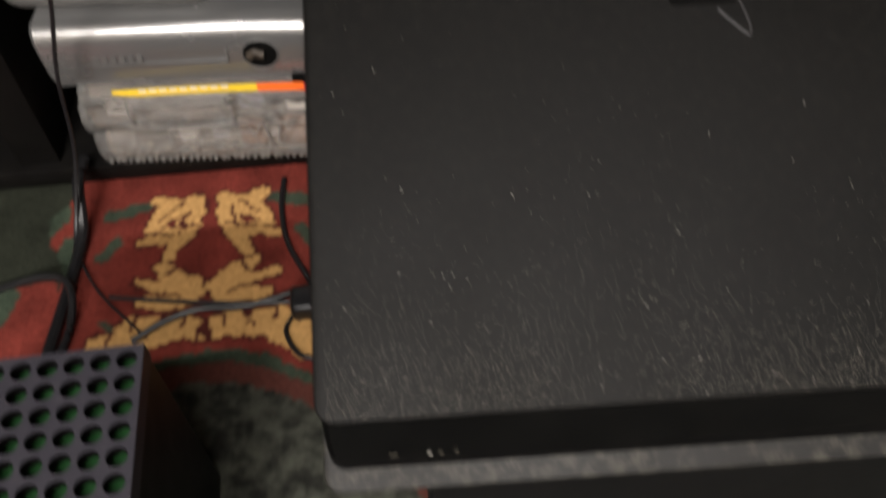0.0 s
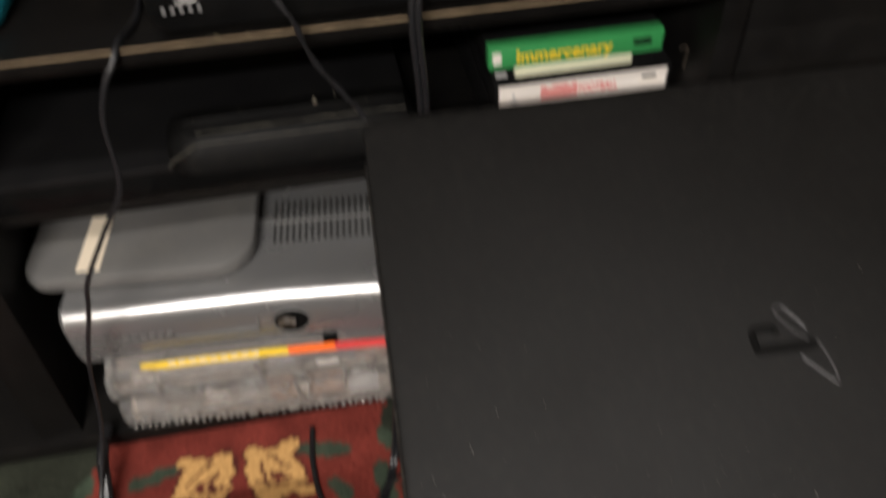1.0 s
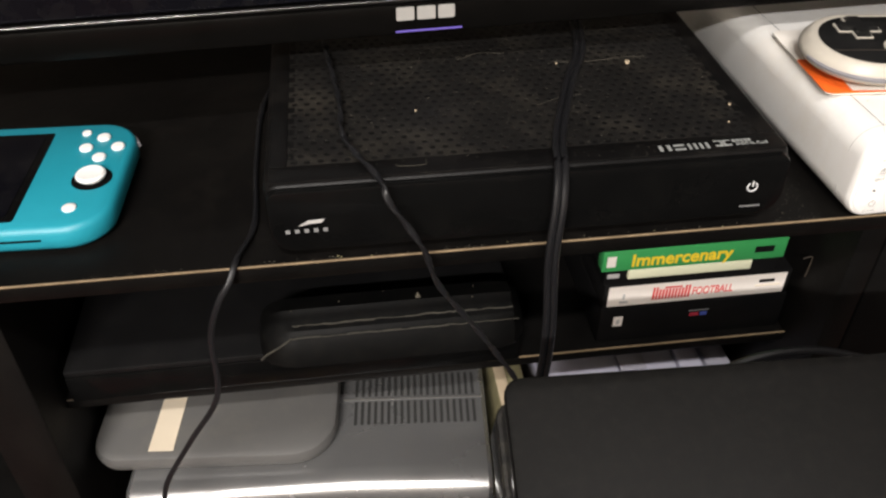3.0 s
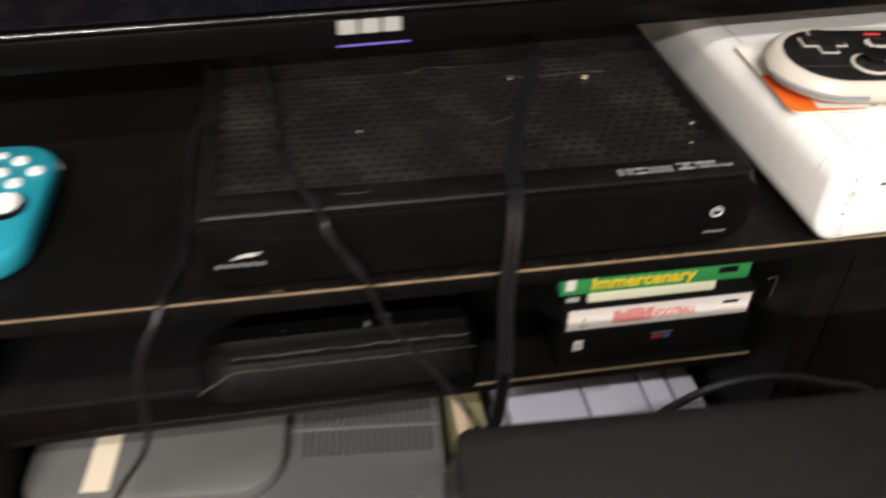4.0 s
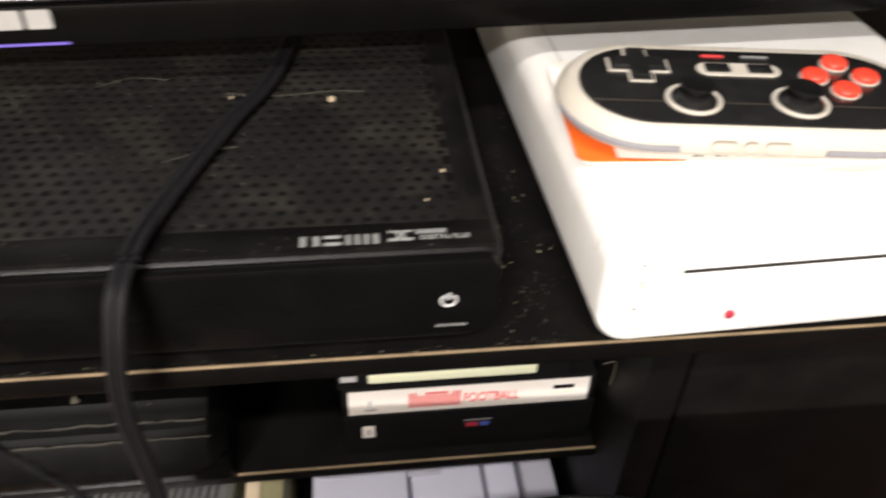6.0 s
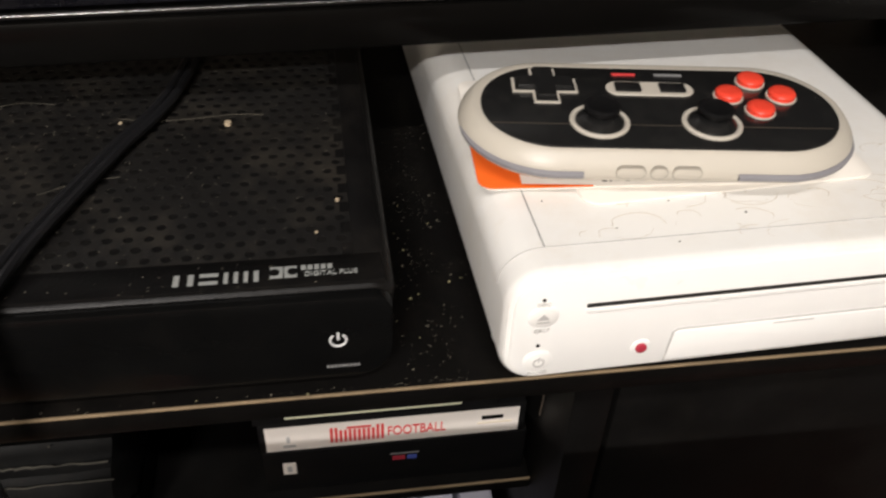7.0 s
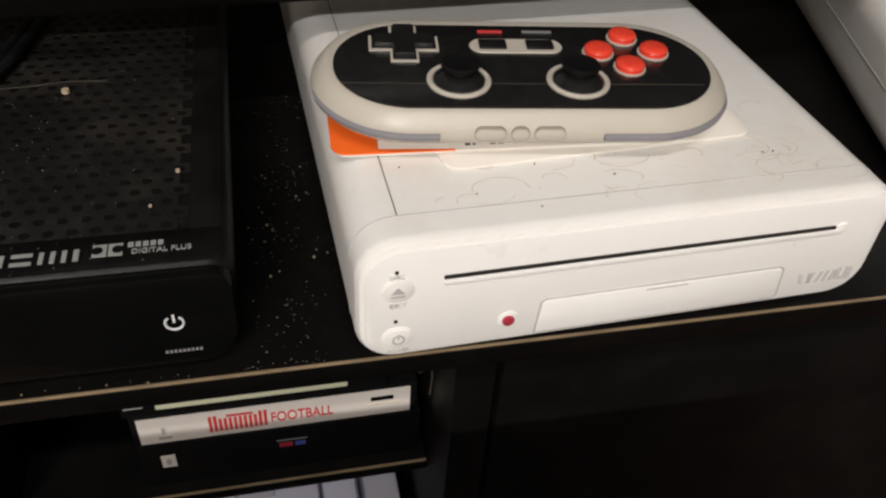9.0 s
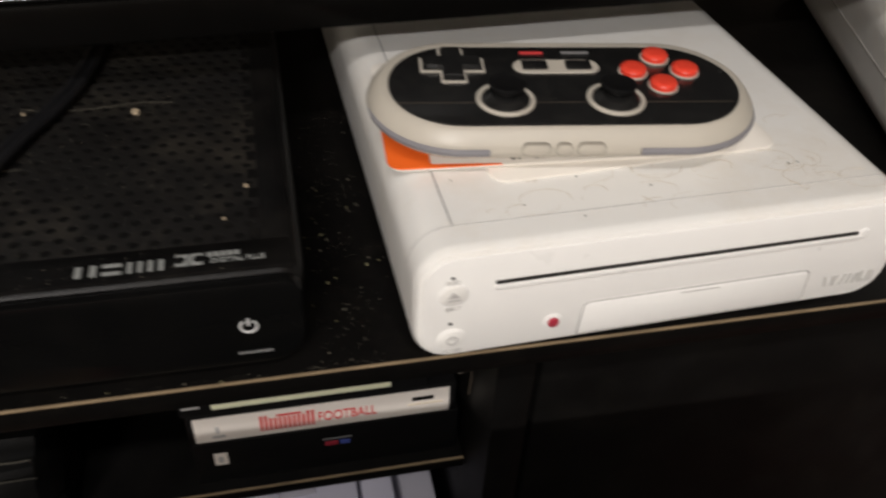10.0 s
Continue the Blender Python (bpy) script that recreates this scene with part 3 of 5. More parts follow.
def white_console():
    ob = root("game_console", "white game console with grime and scribbles on top", "game console", at(0.0012, -0.0022, TOP) @ pose(0, 0, 0, 0, 0, 2.0))
    w, d = 0.170, 0.2690
    prof = rounded(0, w, 0.0008, WZ, (0.0125, 0.0125, 0.0115, 0.0125), 9)
    rings = []
    for y, inset in ((0.0000, 0.0030), (0.0006, 0.0012), (0.0022, 0.0002), (0.0040, 0.0), (d - 0.004, 0.0), (d, 0.003)):
        rings.append([(x, y, z) for x, z in inset_outline(prof, inset)])
    part("body", loft(rings), M_white, ob)
    face = inset_outline(prof, 0.0026)
    part("front_face", prism(face, -0.0006, 0.0005, 0.0005, 2, axis="y"), M_whitefront, ob, "clean white front")
    # disc slot: a dark mouth over a lit lip
    part("disc_slot", prism(rounded(0.0246, 0.1495, 0.0315, 0.0328, 0.0005, 4), -0.0010, -0.0002, axis="y"), M_slotdark, ob, "dark disc slot")
    part("slot_lip", prism(rounded(0.0246, 0.1525, 0.0292, 0.0314, 0.0010, 5), -0.0013, -0.0003, 0.0004, 2, axis="y"), M_whitefront, ob)
    part("slot_end", prism(disc(0.1520, 0.0318, 0.0019, 16), -0.0012, -0.0002, 0.0003, 2, axis="y"), M_whitefront, ob)
    part("flap_gap", prism([(0.0541, 0.0042), (0.1366, 0.0042), (0.1379, 0.0055), (0.1369, 0.0170), (0.1353, 0.0182), (0.0565, 0.0182), (0.0549, 0.0171)], -0.0009, -0.0003, axis="y"), M_greymark, ob, "thin gap round the flap")
    flap = part("front_flap", prism([(0.0546, 0.0046), (0.1362, 0.0046), (0.1374, 0.0056), (0.1364, 0.0166), (0.1350, 0.0178), (0.0568, 0.0178), (0.0554, 0.0168)], -0.0012, -0.0003, 0.0004, 2, axis="y"), M_whitefront, ob)
    part("flap_grip", box(0.089, 0.103, -0.0013, -0.0010, 0.0164, 0.0168), M_greymark, flap)
    for z in (0.0292, 0.0104):
        rim = part("button_ring", prism(rounded(0.0070, 0.0165, z - 0.0043, z + 0.0043, 0.0041), -0.0009, -0.0003, 0.0003, 2, axis="y"), M_whitefront, ob)
        part("button", prism(rounded(0.0076, 0.0159, z - 0.0037, z + 0.0037, 0.0036), -0.0013, -0.0008, 0.0003, 2, axis="y"), M_white, rim)
        part("lamp_dot", prism(disc(0.0112, z + 0.0068, 0.0006, 10), -0.0009, -0.0004, axis="y"), M_void, ob)
    part("eject_mark", prism([(0.0095, 0.0286), (0.0135, 0.0286), (0.0115, 0.0310)], -0.0016, -0.0014, axis="y"), M_greymark, ob)
    part("eject_mark", box(0.0095, 0.0135, -0.0016, -0.0014, 0.0274, 0.0279), M_greymark, ob)
    for k in range(9):
        a = radians(-235 + 36 * k)
        part("power_mark", box(-0.0006, 0.0006, -0.0002, 0.0, -0.0002, 0.0002), M_greymark, ob, m=at(0.0120 + 0.0016 * math.cos(a), -0.0014, 0.0102 + 0.0016 * math.sin(a)) @ pose(0, 0, 0, 0, -math.degrees(a) - 90, 0))
    part("power_mark", box(-0.0002, 0.0002, -0.0002, 0, 0, 0.0020), M_greymark, ob, m=at(0.0120, -0.0014, 0.0105))
    letters("word", "DISC", 0.0020, M_facemark, ob, at(0.0113, -0.0008, 0.0342) @ FACING)
    letters("word", "EJECT", 0.0020, M_facemark, ob, at(0.0117, -0.0008, 0.0236) @ FACING)
    letters("word", "POWER", 0.0018, M_facemark, ob, at(0.0122, -0.0008, 0.0052) @ FACING)
    sync = part("sync_button", prism(disc(0.0453, 0.0116, 0.0033, 20), -0.0009, -0.0003, 0.0003, 2, axis="y"), M_whitefront, ob)
    part("red_centre", prism(disc(0.0453, 0.0116, 0.0019, 18), -0.0018, -0.0006, 0.0004, 2, axis="y"), M_darkred, sync, "small dark red button")
    # maker's mark as plain slanted strokes
    x, z0 = 0.1450, 0.0088
    for a, lean in ((0.0, 0.0012), (0.0026, -0.0010), (0.0030, 0.0010), (0.0056, -0.0012), (0.0084, -0.0006), (0.0108, -0.0006)):
        part("mark", prism([(x + a, z0), (x + a + 0.0011, z0), (x + a + 0.0011 - lean, z0 + 0.0046), (x + a - lean, z0 + 0.0046)], -0.0009, -0.0007, axis="y"), M_facemark, ob)
    part("mark", prism(rounded(x + 0.0126, x + 0.0186, z0, z0 + 0.0052, 0.0012), -0.0009, -0.0007, axis="y"), M_facemark, ob)
    part("mark", box(x + 0.0146, x + 0.0154, -0.0011, -0.0008, z0 + 0.0016, z0 + 0.0052), M_whitefront, ob)
    # groove behind the front section
    part("front_seam", tube([(px, 0.0118, pz) for px, pz in inset_outline(prof, -0.00003) if pz > 0.004], 0.00016, 5, 1), M_greymark, ob, "thin groove behind the front")
    # scribbles, seam and hairs on the top
    top = WZ + 0.0001
    part("seam", tube([(0.0135, 0.0120, top), (0.0138, 0.06, top), (0.0140, 0.16, top)], 0.00022, 5, 6), M_bar, ob, "thin dark seam")
    rnd = random.Random(11)
    for k in range(60):
        cx, cy = rnd.uniform(0.02, 0.155), rnd.uniform(0.008, 0.05)
        a0, r, sweep = rnd.uniform(0, 6.28), rnd.uniform(0.002, 0.009), rnd.uniform(0.6, 3.6)
        pts = [(cx + r * math.cos(a0 + sweep * i / 5) * (1 + 0.2 * rnd.random()), cy + 0.7 * r * math.sin(a0 + sweep * i / 5), top) for i in range(6)]
        part("hair", tube(pts, rnd.choice((0.00004, 0.00006, 0.00007)), 4, 4), M_hair, ob)
    for k in range(8):
        cx, cy = rnd.uniform(0.015, 0.16), rnd.uniform(0.004, 0.05)
        part("speck", prism(disc(cx, cy, rnd.uniform(0.0002, 0.00035), 7), top - 0.0001, top + 0.0002), M_void, ob)
    return ob


white_console()


# ---- card on the white console ----
def card():
    ob = root("paper_card", "white card with an orange corner under the gamepad", "card", at(0.0714, 0.0660, TOP + WZ + 0.0012) @ pose(0, 0, 0, 0, 0, -2.8))
    part("sheet", prism(rounded(-0.070, 0.046, -0.0315, 0.040, 0.005), 0, 0.0010, 0.0003, 2), M_card, ob)
    part("orange_corner", prism(rounded(-0.0704, -0.0565, -0.0318, 0.004, (0.005, 0.0005, 0.0005, 0.0005)), 0.0010, 0.0015), M_orange, ob, "orange printed corner")
    part("orange_line", prism([(-0.0565, -0.0318), (-0.0335, -0.0318), (-0.0335, -0.0313), (-0.0565, -0.0298)], 0.0010, 0.0014), M_orange, ob)
    for x, wd in ((-0.0300, 0.0016), (-0.0276, 0.0008), (-0.0222, 0.0016), (-0.0196, 0.0016), (-0.0150, 0.0012), (-0.0130, 0.0060), (0.0050, 0.0016), (0.0078, 0.0010), (0.0100, 0.0030)):
        part("print_bar", box(x, x + wd, -0.0292, -0.0283, 0.0010, 0.0012), M_darkink, ob)
    ob2 = root("paper_sheet", "larger white sheet under the card and gamepad", "paper", at(0.082, 0.0575, TOP + WZ + 0.0002) @ pose(0, 0, 0, 0, 0, 4.0))
    part("leaf", prism(rounded(-0.052, 0.052, -0.026, 0.040, 0.006), 0, 0.0008, 0.0002, 2), M_card, ob2)
    return ob


card()


# ---- gamepad ----
def gamepad():
    ob = root("gamepad", "ivory gamepad with a black face and red buttons", "game controller", at(0.0610, 0.0545, TOP + WZ + 0.0024) @ pose(0, 0, 0, 2.5, 0, -7.0))
    L, W = 0.0632, 0.0285
    plate = rounded(-L, L, -W, W, W * 0.985, 14)
    out = rounded(-L - 0.0022, L + 0.0022, -W, W + 0.0038, (W + 0.0019) * 0.985, 14)
    rings = []
    for z, inset in ((0.0, 0.018), (0.0050, 0.016), (0.0060, 0.0050), (0.0072, 0.0020), (0.0090, 0.0004), (0.0108, 0.0), (0.0128, 0.0006), (0.0150, 0.0022), (0.0165, 0.0036), (0.0172, 0.0048), (0.0174, 0.0075)):
        rings.append([(x, y, z) for x, y in inset_outline(out, inset)])
    part("shell", loft(rings), M_ivory, ob, "ivory plastic shell")
    part("face_plate", prism(inset_outline(plate, 0.0048), 0.0165, 0.0179, 0.0004, 2), M_padface, ob, "gloss black face plate")
    part("face_line", box(-0.0555, 0.0535, -0.0118, -0.0115, 0.0178, 0.01800), M_midedge, ob)
    for sx in (-1, 1):
        arc = []
        for i in range(13):
            a = radians(180 + 8 + i * 6.6) if sx < 0 else radians(-8 - i * 6.6)
            arc.append((sx * (L - W) + (W + 0.0010) * math.cos(a), (W + 0.0003) * math.sin(a), 0.0108))
        arc.append((sx * 0.024 - 0.004, -W - 0.0003, 0.0108))
        part("grip_line", tube(arc, 0.0012, 6, 3), M_padgrey, ob, "grey rubber line")
    zf = 0.0179
    cross = lambda a, b: [(-b, -a), (-b, -b), (-a, -b), (-a, b), (-b, b), (-b, a), (b, a), (b, b), (a, b), (a, -b), (b, -b), (b, -a)]
    dp = at(-0.0366, 0.0108, 0)
    well = part("dpad_rim", prism(cross(0.0108, 0.0043), zf, zf + 0.0005), M_ivory, ob, "ivory outline", m=dp)
    part("dpad_well", prism(cross(0.0100, 0.0036), zf + 0.0005, zf + 0.0009), M_padface, well)
    part("dpad", prism(cross(0.0088, 0.0030), zf + 0.0009, zf + 0.0023, 0.0), M_padface, well, "black cross-shaped pad")
    part("pill_rim", prism(rounded(-0.0148, 0.0148, -0.0043, 0.0043, 0.0042), zf, zf + 0.0005, 0.0002, 1), M_ivory, ob, m=at(-0.0012, 0.0098, 0))
    for sx in (-0.0075, 0.0075):
        part("pill_button", prism(rounded(-0.0044, 0.0044, -0.0026, 0.0026, 0.0006, 4), zf + 0.0005, zf + 0.0014, 0.0003, 2), M_padface, ob, m=at(-0.0012 + sx, 0.0098, 0))
    for a, b in ((0.0009, 0.0090), (-0.0009, -0.0090), (0.0090, 0.0002), (-0.0090, -0.0002)):
        ring = part("button_rim", prism(disc(0, 0, 0.0050, 26), zf, zf + 0.0005), M_ivory, ob, m=at(0.0335 + a, 0.0066 + b, 0))
        part("button", loft([[(r * math.cos(2 * math.pi * k / 24), r * math.sin(2 * math.pi * k / 24), zf + z) for k in range(24)] for r, z in ((0.0045, 0.0005), (0.0045, 0.0018), (0.0040, 0.0024), (0.0028, 0.0027), (0.0010, 0.0028))]), M_red, ring, "red round button")
    for sx in (-0.0212, 0.0148):
        lathe = lambda prof: loft([[(r * math.cos(2 * math.pi * k / 28), r * math.sin(2 * math.pi * k / 28), zf + z) for k in range(28)] for r, z in prof])
        rim = part("stick_rim", lathe(((0.0096, 0.0), (0.0096, 0.0006), (0.0090, 0.0010), (0.0081, 0.0008), (0.0079, 0.0001))), M_ivory, ob, "ivory ring", m=at(sx, -0.0102, 0))
        part("stick_base", lathe(((0.0078, 0.0002), (0.0076, 0.0010), (0.0060, 0.0022), (0.0036, 0.0032))), M_padface, rim)
        part("stick", lathe(((0.0036, 0.0026), (0.0032, 0.0038), (0.0050, 0.0046), (0.0057, 0.0051), (0.0057, 0.0060), (0.0050, 0.0064), (0.0040, 0.0061))), M_black, rim, "black thumb stick")
    part("mark", box(-0.0124, -0.0044, 0.0186, 0.0199, zf, zf + 0.0002), M_redprint, ob, "red printed bar")
    part("mark", box(0.0022, 0.0118, 0.0188, 0.0200, zf, zf + 0.0002), M_bar, ob, "grey printed bar")
    for x0, x1 in ((-0.0178, -0.0090), (-0.0072, -0.0022), (-0.0004, 0.0084)):
        part("button_groove", prism(rounded(x0 - 0.0003, x1 + 0.0003, 0.0095, 0.0137, 0.0020, 5), -W - 0.0002, -W + 0.003, axis="y"), M_groove, ob)
        part("front_button", prism(rounded(x0, x1, 0.0098, 0.0134, 0.0018, 5), -W - 0.0005, -W + 0.003, 0.0004, 2, axis="y"), M_ivory, ob)
    return ob


gamepad()


# ---- second white thing at the end of the stand ----
def white_case():
    ob = root("white_device", "plain white rounded plastic device beside the console", "device", at(0.218, 0.044, TOP) @ pose(0, 0, 0, 0, 0, -16.0))
    prof = rounded(0, 0.11, 0.0, 0.050, 0.014, 8)
    part("shell", loft([[(x, y, z) for x, z in inset_outline(prof, i)] for y, i in ((0, 0.004), (0.002, 0.001), (0.006, 0), (0.23, 0), (0.236, 0.003))]), M_white, ob)
    part("side_seam", box(-0.0003, 0.0003, 0.008, 0.228, 0.0248, 0.0254), M_greymark, ob)
    part("front_plate", prism(rounded(0.012, 0.098, 0.012, 0.038, 0.006), -0.0008, 0.0004, 0.0003, 2, axis="y"), M_whitefront, ob)
    return ob


white_case()


# ---- teal handheld ----
def handheld():
    ob = root("handheld_console", "teal handheld game console with white buttons lying flat", "handheld console", at(-0.4495, 0.0690, TOP + 0.0008) @ pose(0, 0, 0, 0, 0, -2.0))
    out = rounded(-0.104, 0.104, -0.0455, 0.0485, 0.021, 10)
    part("shell", loft([[(x, y, z) for x, y in inset_outline(out, i)] for z, i in ((0, 0.004), (0.0015, 0.0014), (0.004, 0.0), (0.0105, 0.0), (0.0128, 0.0010), (0.0139, 0.0030))]), M_teal, ob, "matte teal shell")
    part("screen_border", prism(rounded(-0.0655, 0.0610, -0.0385, 0.0385, 0.0015, 4), 0.0130, 0.0143), M_boxgloss, ob, "black screen border")
    part("screen", box(-0.061, 0.0570, -0.0345, 0.0345, 0.0143, 0.0146), M_screen, ob, "dark glossy screen")
    cap = lambda r, h: loft([[(q * math.cos(2 * math.pi * k / 22), q * math.sin(2 * math.pi * k / 22), z) for k in range(22)] for q, z in ((r, 0), (r, h * 0.7), (r * 0.86, h), (r * 0.4, h * 1.05))])
    for x, y, r, h in ((0.0715, 0.0370, 0.0024, 0.0012), (0.0815, 0.0315, 0.0034, 0.0016), (0.0745, 0.0220, 0.0034, 0.0016), (0.0905, 0.0220, 0.0034, 0.0016), (0.0830, 0.0125, 0.0034, 0.0016), (0.0785, -0.0300, 0.0033, 0.0012)):
        part("button", cap(r, h), M_whitefront, ob, "white round button", m=at(x + 0.006, y, 0.0138))
    part("stick_well", prism(disc(0, 0, 0.0098, 26), 0.0136, 0.0141), M_void, ob, m=at(0.0895, -0.0060, 0))
    part("stick", loft([[(q * math.cos(2 * math.pi * k / 26), q * math.sin(2 * math.pi * k / 26), z) for k in range(26)] for q, z in ((0.0048, 0.0135), (0.0062, 0.0146), (0.0072, 0.0158), (0.0073, 0.0168), (0.0064, 0.0177), (0.0048, 0.0174))]), M_whitefront, ob, "white thumb stick", m=at(0.0895, -0.0060, 0))
    part("speaker_slot", box(0.055, 0.074, -0.0459, -0.0452, 0.0072, 0.0082), M_void, ob)
    arc = [(0.083 + 0.0212 * math.cos(radians(a)), 0.0245 + 0.0212 * math.sin(radians(a)), 0.009) for a in range(18, 76, 8)]
    part("shoulder_button", tube(arc, 0.0022, 6, 3), M_padgrey, ob, "grey shoulder button")
    return ob


handheld()


# ---- middle shelf: slab, sensor bar, game boxes ----
def slab():
    ob = root("media_player", "flat black media player with a dusty grey top", "media player", at(-0.27, 0.056, MID))
    part("body", box(-0.141, 0.1315, 0, 0.22, 0.002, 0.0225, 0.0015), M_boxgloss, ob)
    part("lid", box(-0.1405, 0.1310, 0.0005, 0.2195, 0.0227, 0.0275, 0.0012), M_black, ob, "dusty dark grey lid")
    for sx in (-0.11, 0.12):
        for sy in (0.02, 0.2):
            part("rubber_foot", prism(disc(sx, sy, 0.007, 14), 0, 0.002), M_black, ob)
    return ob


slab()


def sensor_bar():
    ob = root("sensor_bar", "gloss black oval-ended sensor bar coated with dust", "sensor bar", at(-0.217, 0.043, MID + 0.0277))
    prof = [(0.0, 0.0), (0.034, 0.0), (0.036, 0.010), (0.032, 0.026), (0.020, 0.0275), (0.016, 0.0235), (0.008, 0.0215), (0.001, 0.012)]
    rings = []
    for x, k, dy in ((-0.0790, 0.35, 0.018), (-0.0772, 0.62, 0.010), (-0.0725, 0.84, 0.0045), (-0.064, 0.97, 0.001), (-0.054, 1, 0), (0.060, 1, 0), (0.072, 0.92, 0.003), (0.0790, 0.5, 0.012)):
        rings.append([(x, dy + y * (1 - dy / 0.04), z * k) for y, z in prof])
    part("body", loft(rings), M_sensor, ob)
    rr = random.Random(31)
    for xa, xb, y, z in ((-0.058, 0.064, 0.0110, 0.0232), (-0.060, 0.066, 0.0045, 0.0194)):
        x = xa
        while x < xb:
            step = rr.uniform(0.004, 0.014)
            part("dust_ridge", tube([(x, y, z), (x + step * 0.5, y + rr.uniform(-0.0006, 0.0006), z + rr.uniform(-0.0002, 0.0003)), (x + step, y, z)], rr.uniform(0.0002, 0.0007), 5, 4), M_barlint, ob, "broken line of dust")
            x += step * rr.uniform(0.75, 1.02)
    part("dust_ridge", tube([(-0.0775, 0.0040, 0.0050), (-0.074, 0.0010, 0.0115), (-0.066, 0.0020, 0.0160), (-0.060, 0.0040, 0.0188)], 0.0007, 6, 8), M_barlint, ob, "broken line of dust")
    part("lint_tuft", loft([[(q * math.cos(k * 1.2566 + z * 900), q * math.sin(k * 1.2566 + z * 900) * 0.6, z) for k in range(5)] for q, z in ((0.0022, 0.0), (0.0015, 0.0016), (0.0009, 0.0030), (0.0003, 0.0044))]), M_dust_glint, ob, "pale tuft of lint", m=at(0.016, 0.022, 0.0268))
    rnd = random.Random(5)
    for k in range(7):
        part("lint", prism(disc(0, 0, rnd.uniform(0.0003, 0.0006), 6), 0, 0.0004), M_dust_glint, ob, m=at(rnd.uniform(-0.06, 0.06), rnd.uniform(0.016, 0.03), 0.0276))
    return ob


sensor_bar()


def game_boxes():
    y, z = 0.066, MID + 0.0003
    low = root("game_box", "black game box with a small white tag", "game box", at(-0.023, y, z), "stacked game boxes")
    part("carton", box(-0.0625, 0.0610, 0, 0.19, 0, 0.0290, 0.0012), M_black, low)
    tag = part("tag", box(-0.0535, -0.0475, -0.0005, -0.0001, 0.0135, 0.0215), M_label, low, "small white tag")
    part("tag_mark", box(-0.0515, -0.0495, -0.0008, -0.0006, 0.0155, 0.0195), M_greymark, tag)
    part("print_bar", box(-0.0030, 0.0030, -0.0004, -0.0001, 0.0165, 0.0192), M_darkred, low)
    part("print_bar", box(0.0040, 0.0085, -0.0004, -0.0001, 0.0165, 0.0192), M_blueprint, low)
    part("print_bar", box(-0.0040, 0.0095, -0.0004, -0.0001, 0.0208, 0.0214), M_bar, low)
    z1 = z + 0.0292
    mid = root("game_box", "black game box with a white printed label", "game box", at(-0.025, y, z1), "stacked game boxes")
    part("carton", box(-0.0605, 0.0610, 0, 0.19, 0, 0.0205, 0.0012), M_black, mid)
    lab = part("spine_label", box(-0.0575, 0.0575, -0.0006, -0.0001, 0.0022, 0.0182), M_label, mid, "white spine label")
    # a name shown as plain red bars, then the word
    for k in range(12):
        h = 0.0100 if k in (0, 1, 10, 11) else 0.0080
        part("red_bar", box(-0.0290 + 0.00208 * k, -0.0277 + 0.00208 * k, -0.0009, -0.0006, 0.0052, 0.0052 + h), M_redprint, lab)
    part("red_bar", box(-0.0215, -0.0105, -0.0009, -0.0006, 0.0140, 0.0152), M_redprint, lab)
    letters("word", "FOOTBALL", 0.0088, M_redprint, lab, at(0.0100, -0.0007, 0.0094) @ FACING, squeeze=0.62, bold=0.00008)
    part("print_bar", box(0.0400, 0.0500, -0.0009, -0.0006, 0.0118, 0.0142), M_void, lab)
    part("print_bar", box(0.0380, 0.0545, -0.0009, -0.0006, 0.0088, 0.0096), M_tape, lab)
    part("print_bar", box(-0.0500, -0.0445, -0.0009, -0.0006, 0.0045, 0.0062), M_greymark, lab)
    part("print_bar", box(-0.0483, -0.0468, -0.0009, -0.0006, 0.0078, 0.0120), M_greymark, lab)
    z2 = z1 + 0.0208
    top = root("game_box", "green game box with yellow lettering and cream edge", "game box", at(-0.0330, y - 0.003, z2 + 0.0048), "stacked game boxes")
    part("cream_edge", box(-0.040, 0.038, 0.0004, 0.10, 0.0003, 0.0074, 0.0006), M_cream, top, "cream paper edge")
    part("inner_tray", box(-0.054, 0.055, 0.0026, 0.19, -0.0047, 0.0078), M_black, top)
    part("tray_tag", box(-0.0525, -0.0450, 0.0018, 0.0025, 0.0010, 0.0040), M_greymark, top, "small grey tag")
    part("carton", box(-0.0575, 0.0572, 0.0, 0.0090, 0.0080, 0.0235, 0.0008), M_green, top, "green carton front")
    part("case_body", box(-0.0572, 0.0569, 0.0091, 0.19, 0.0080, 0.0233, 0.0008), M_black, top, "dark case body")
    letters("title", "Immercenary", 0.0128, M_yellow, top, at(-0.0085, -0.0002, 0.0152) @ FACING, label="yellow lettering", squeeze=0.92, bold=0.0003)
    part("print_bar", box(-0.0550, -0.0495, -0.0004, -0.0001, 0.0120, 0.0200), M_label, top)
    part("print_bar", box(0.0370, 0.0490, -0.0004, -0.0001, 0.0140, 0.0185), M_black, top)
    br = root("metal_bracket", "small bent metal shelf bracket by the boxes", "bracket", at(0.038, 0.058, MID + 0.062))
    part("strip", tube([(-0.004, 0, 0.003), (0.001, 0, 0.004), (0.002, 0, 0.0), (0.0015, 0, -0.012)], 0.0004, 6, 5), M_midedge, br)
    return low


game_boxes()


# ---- lower shelf: silver console on clear packs ----
BASE = 0.0262


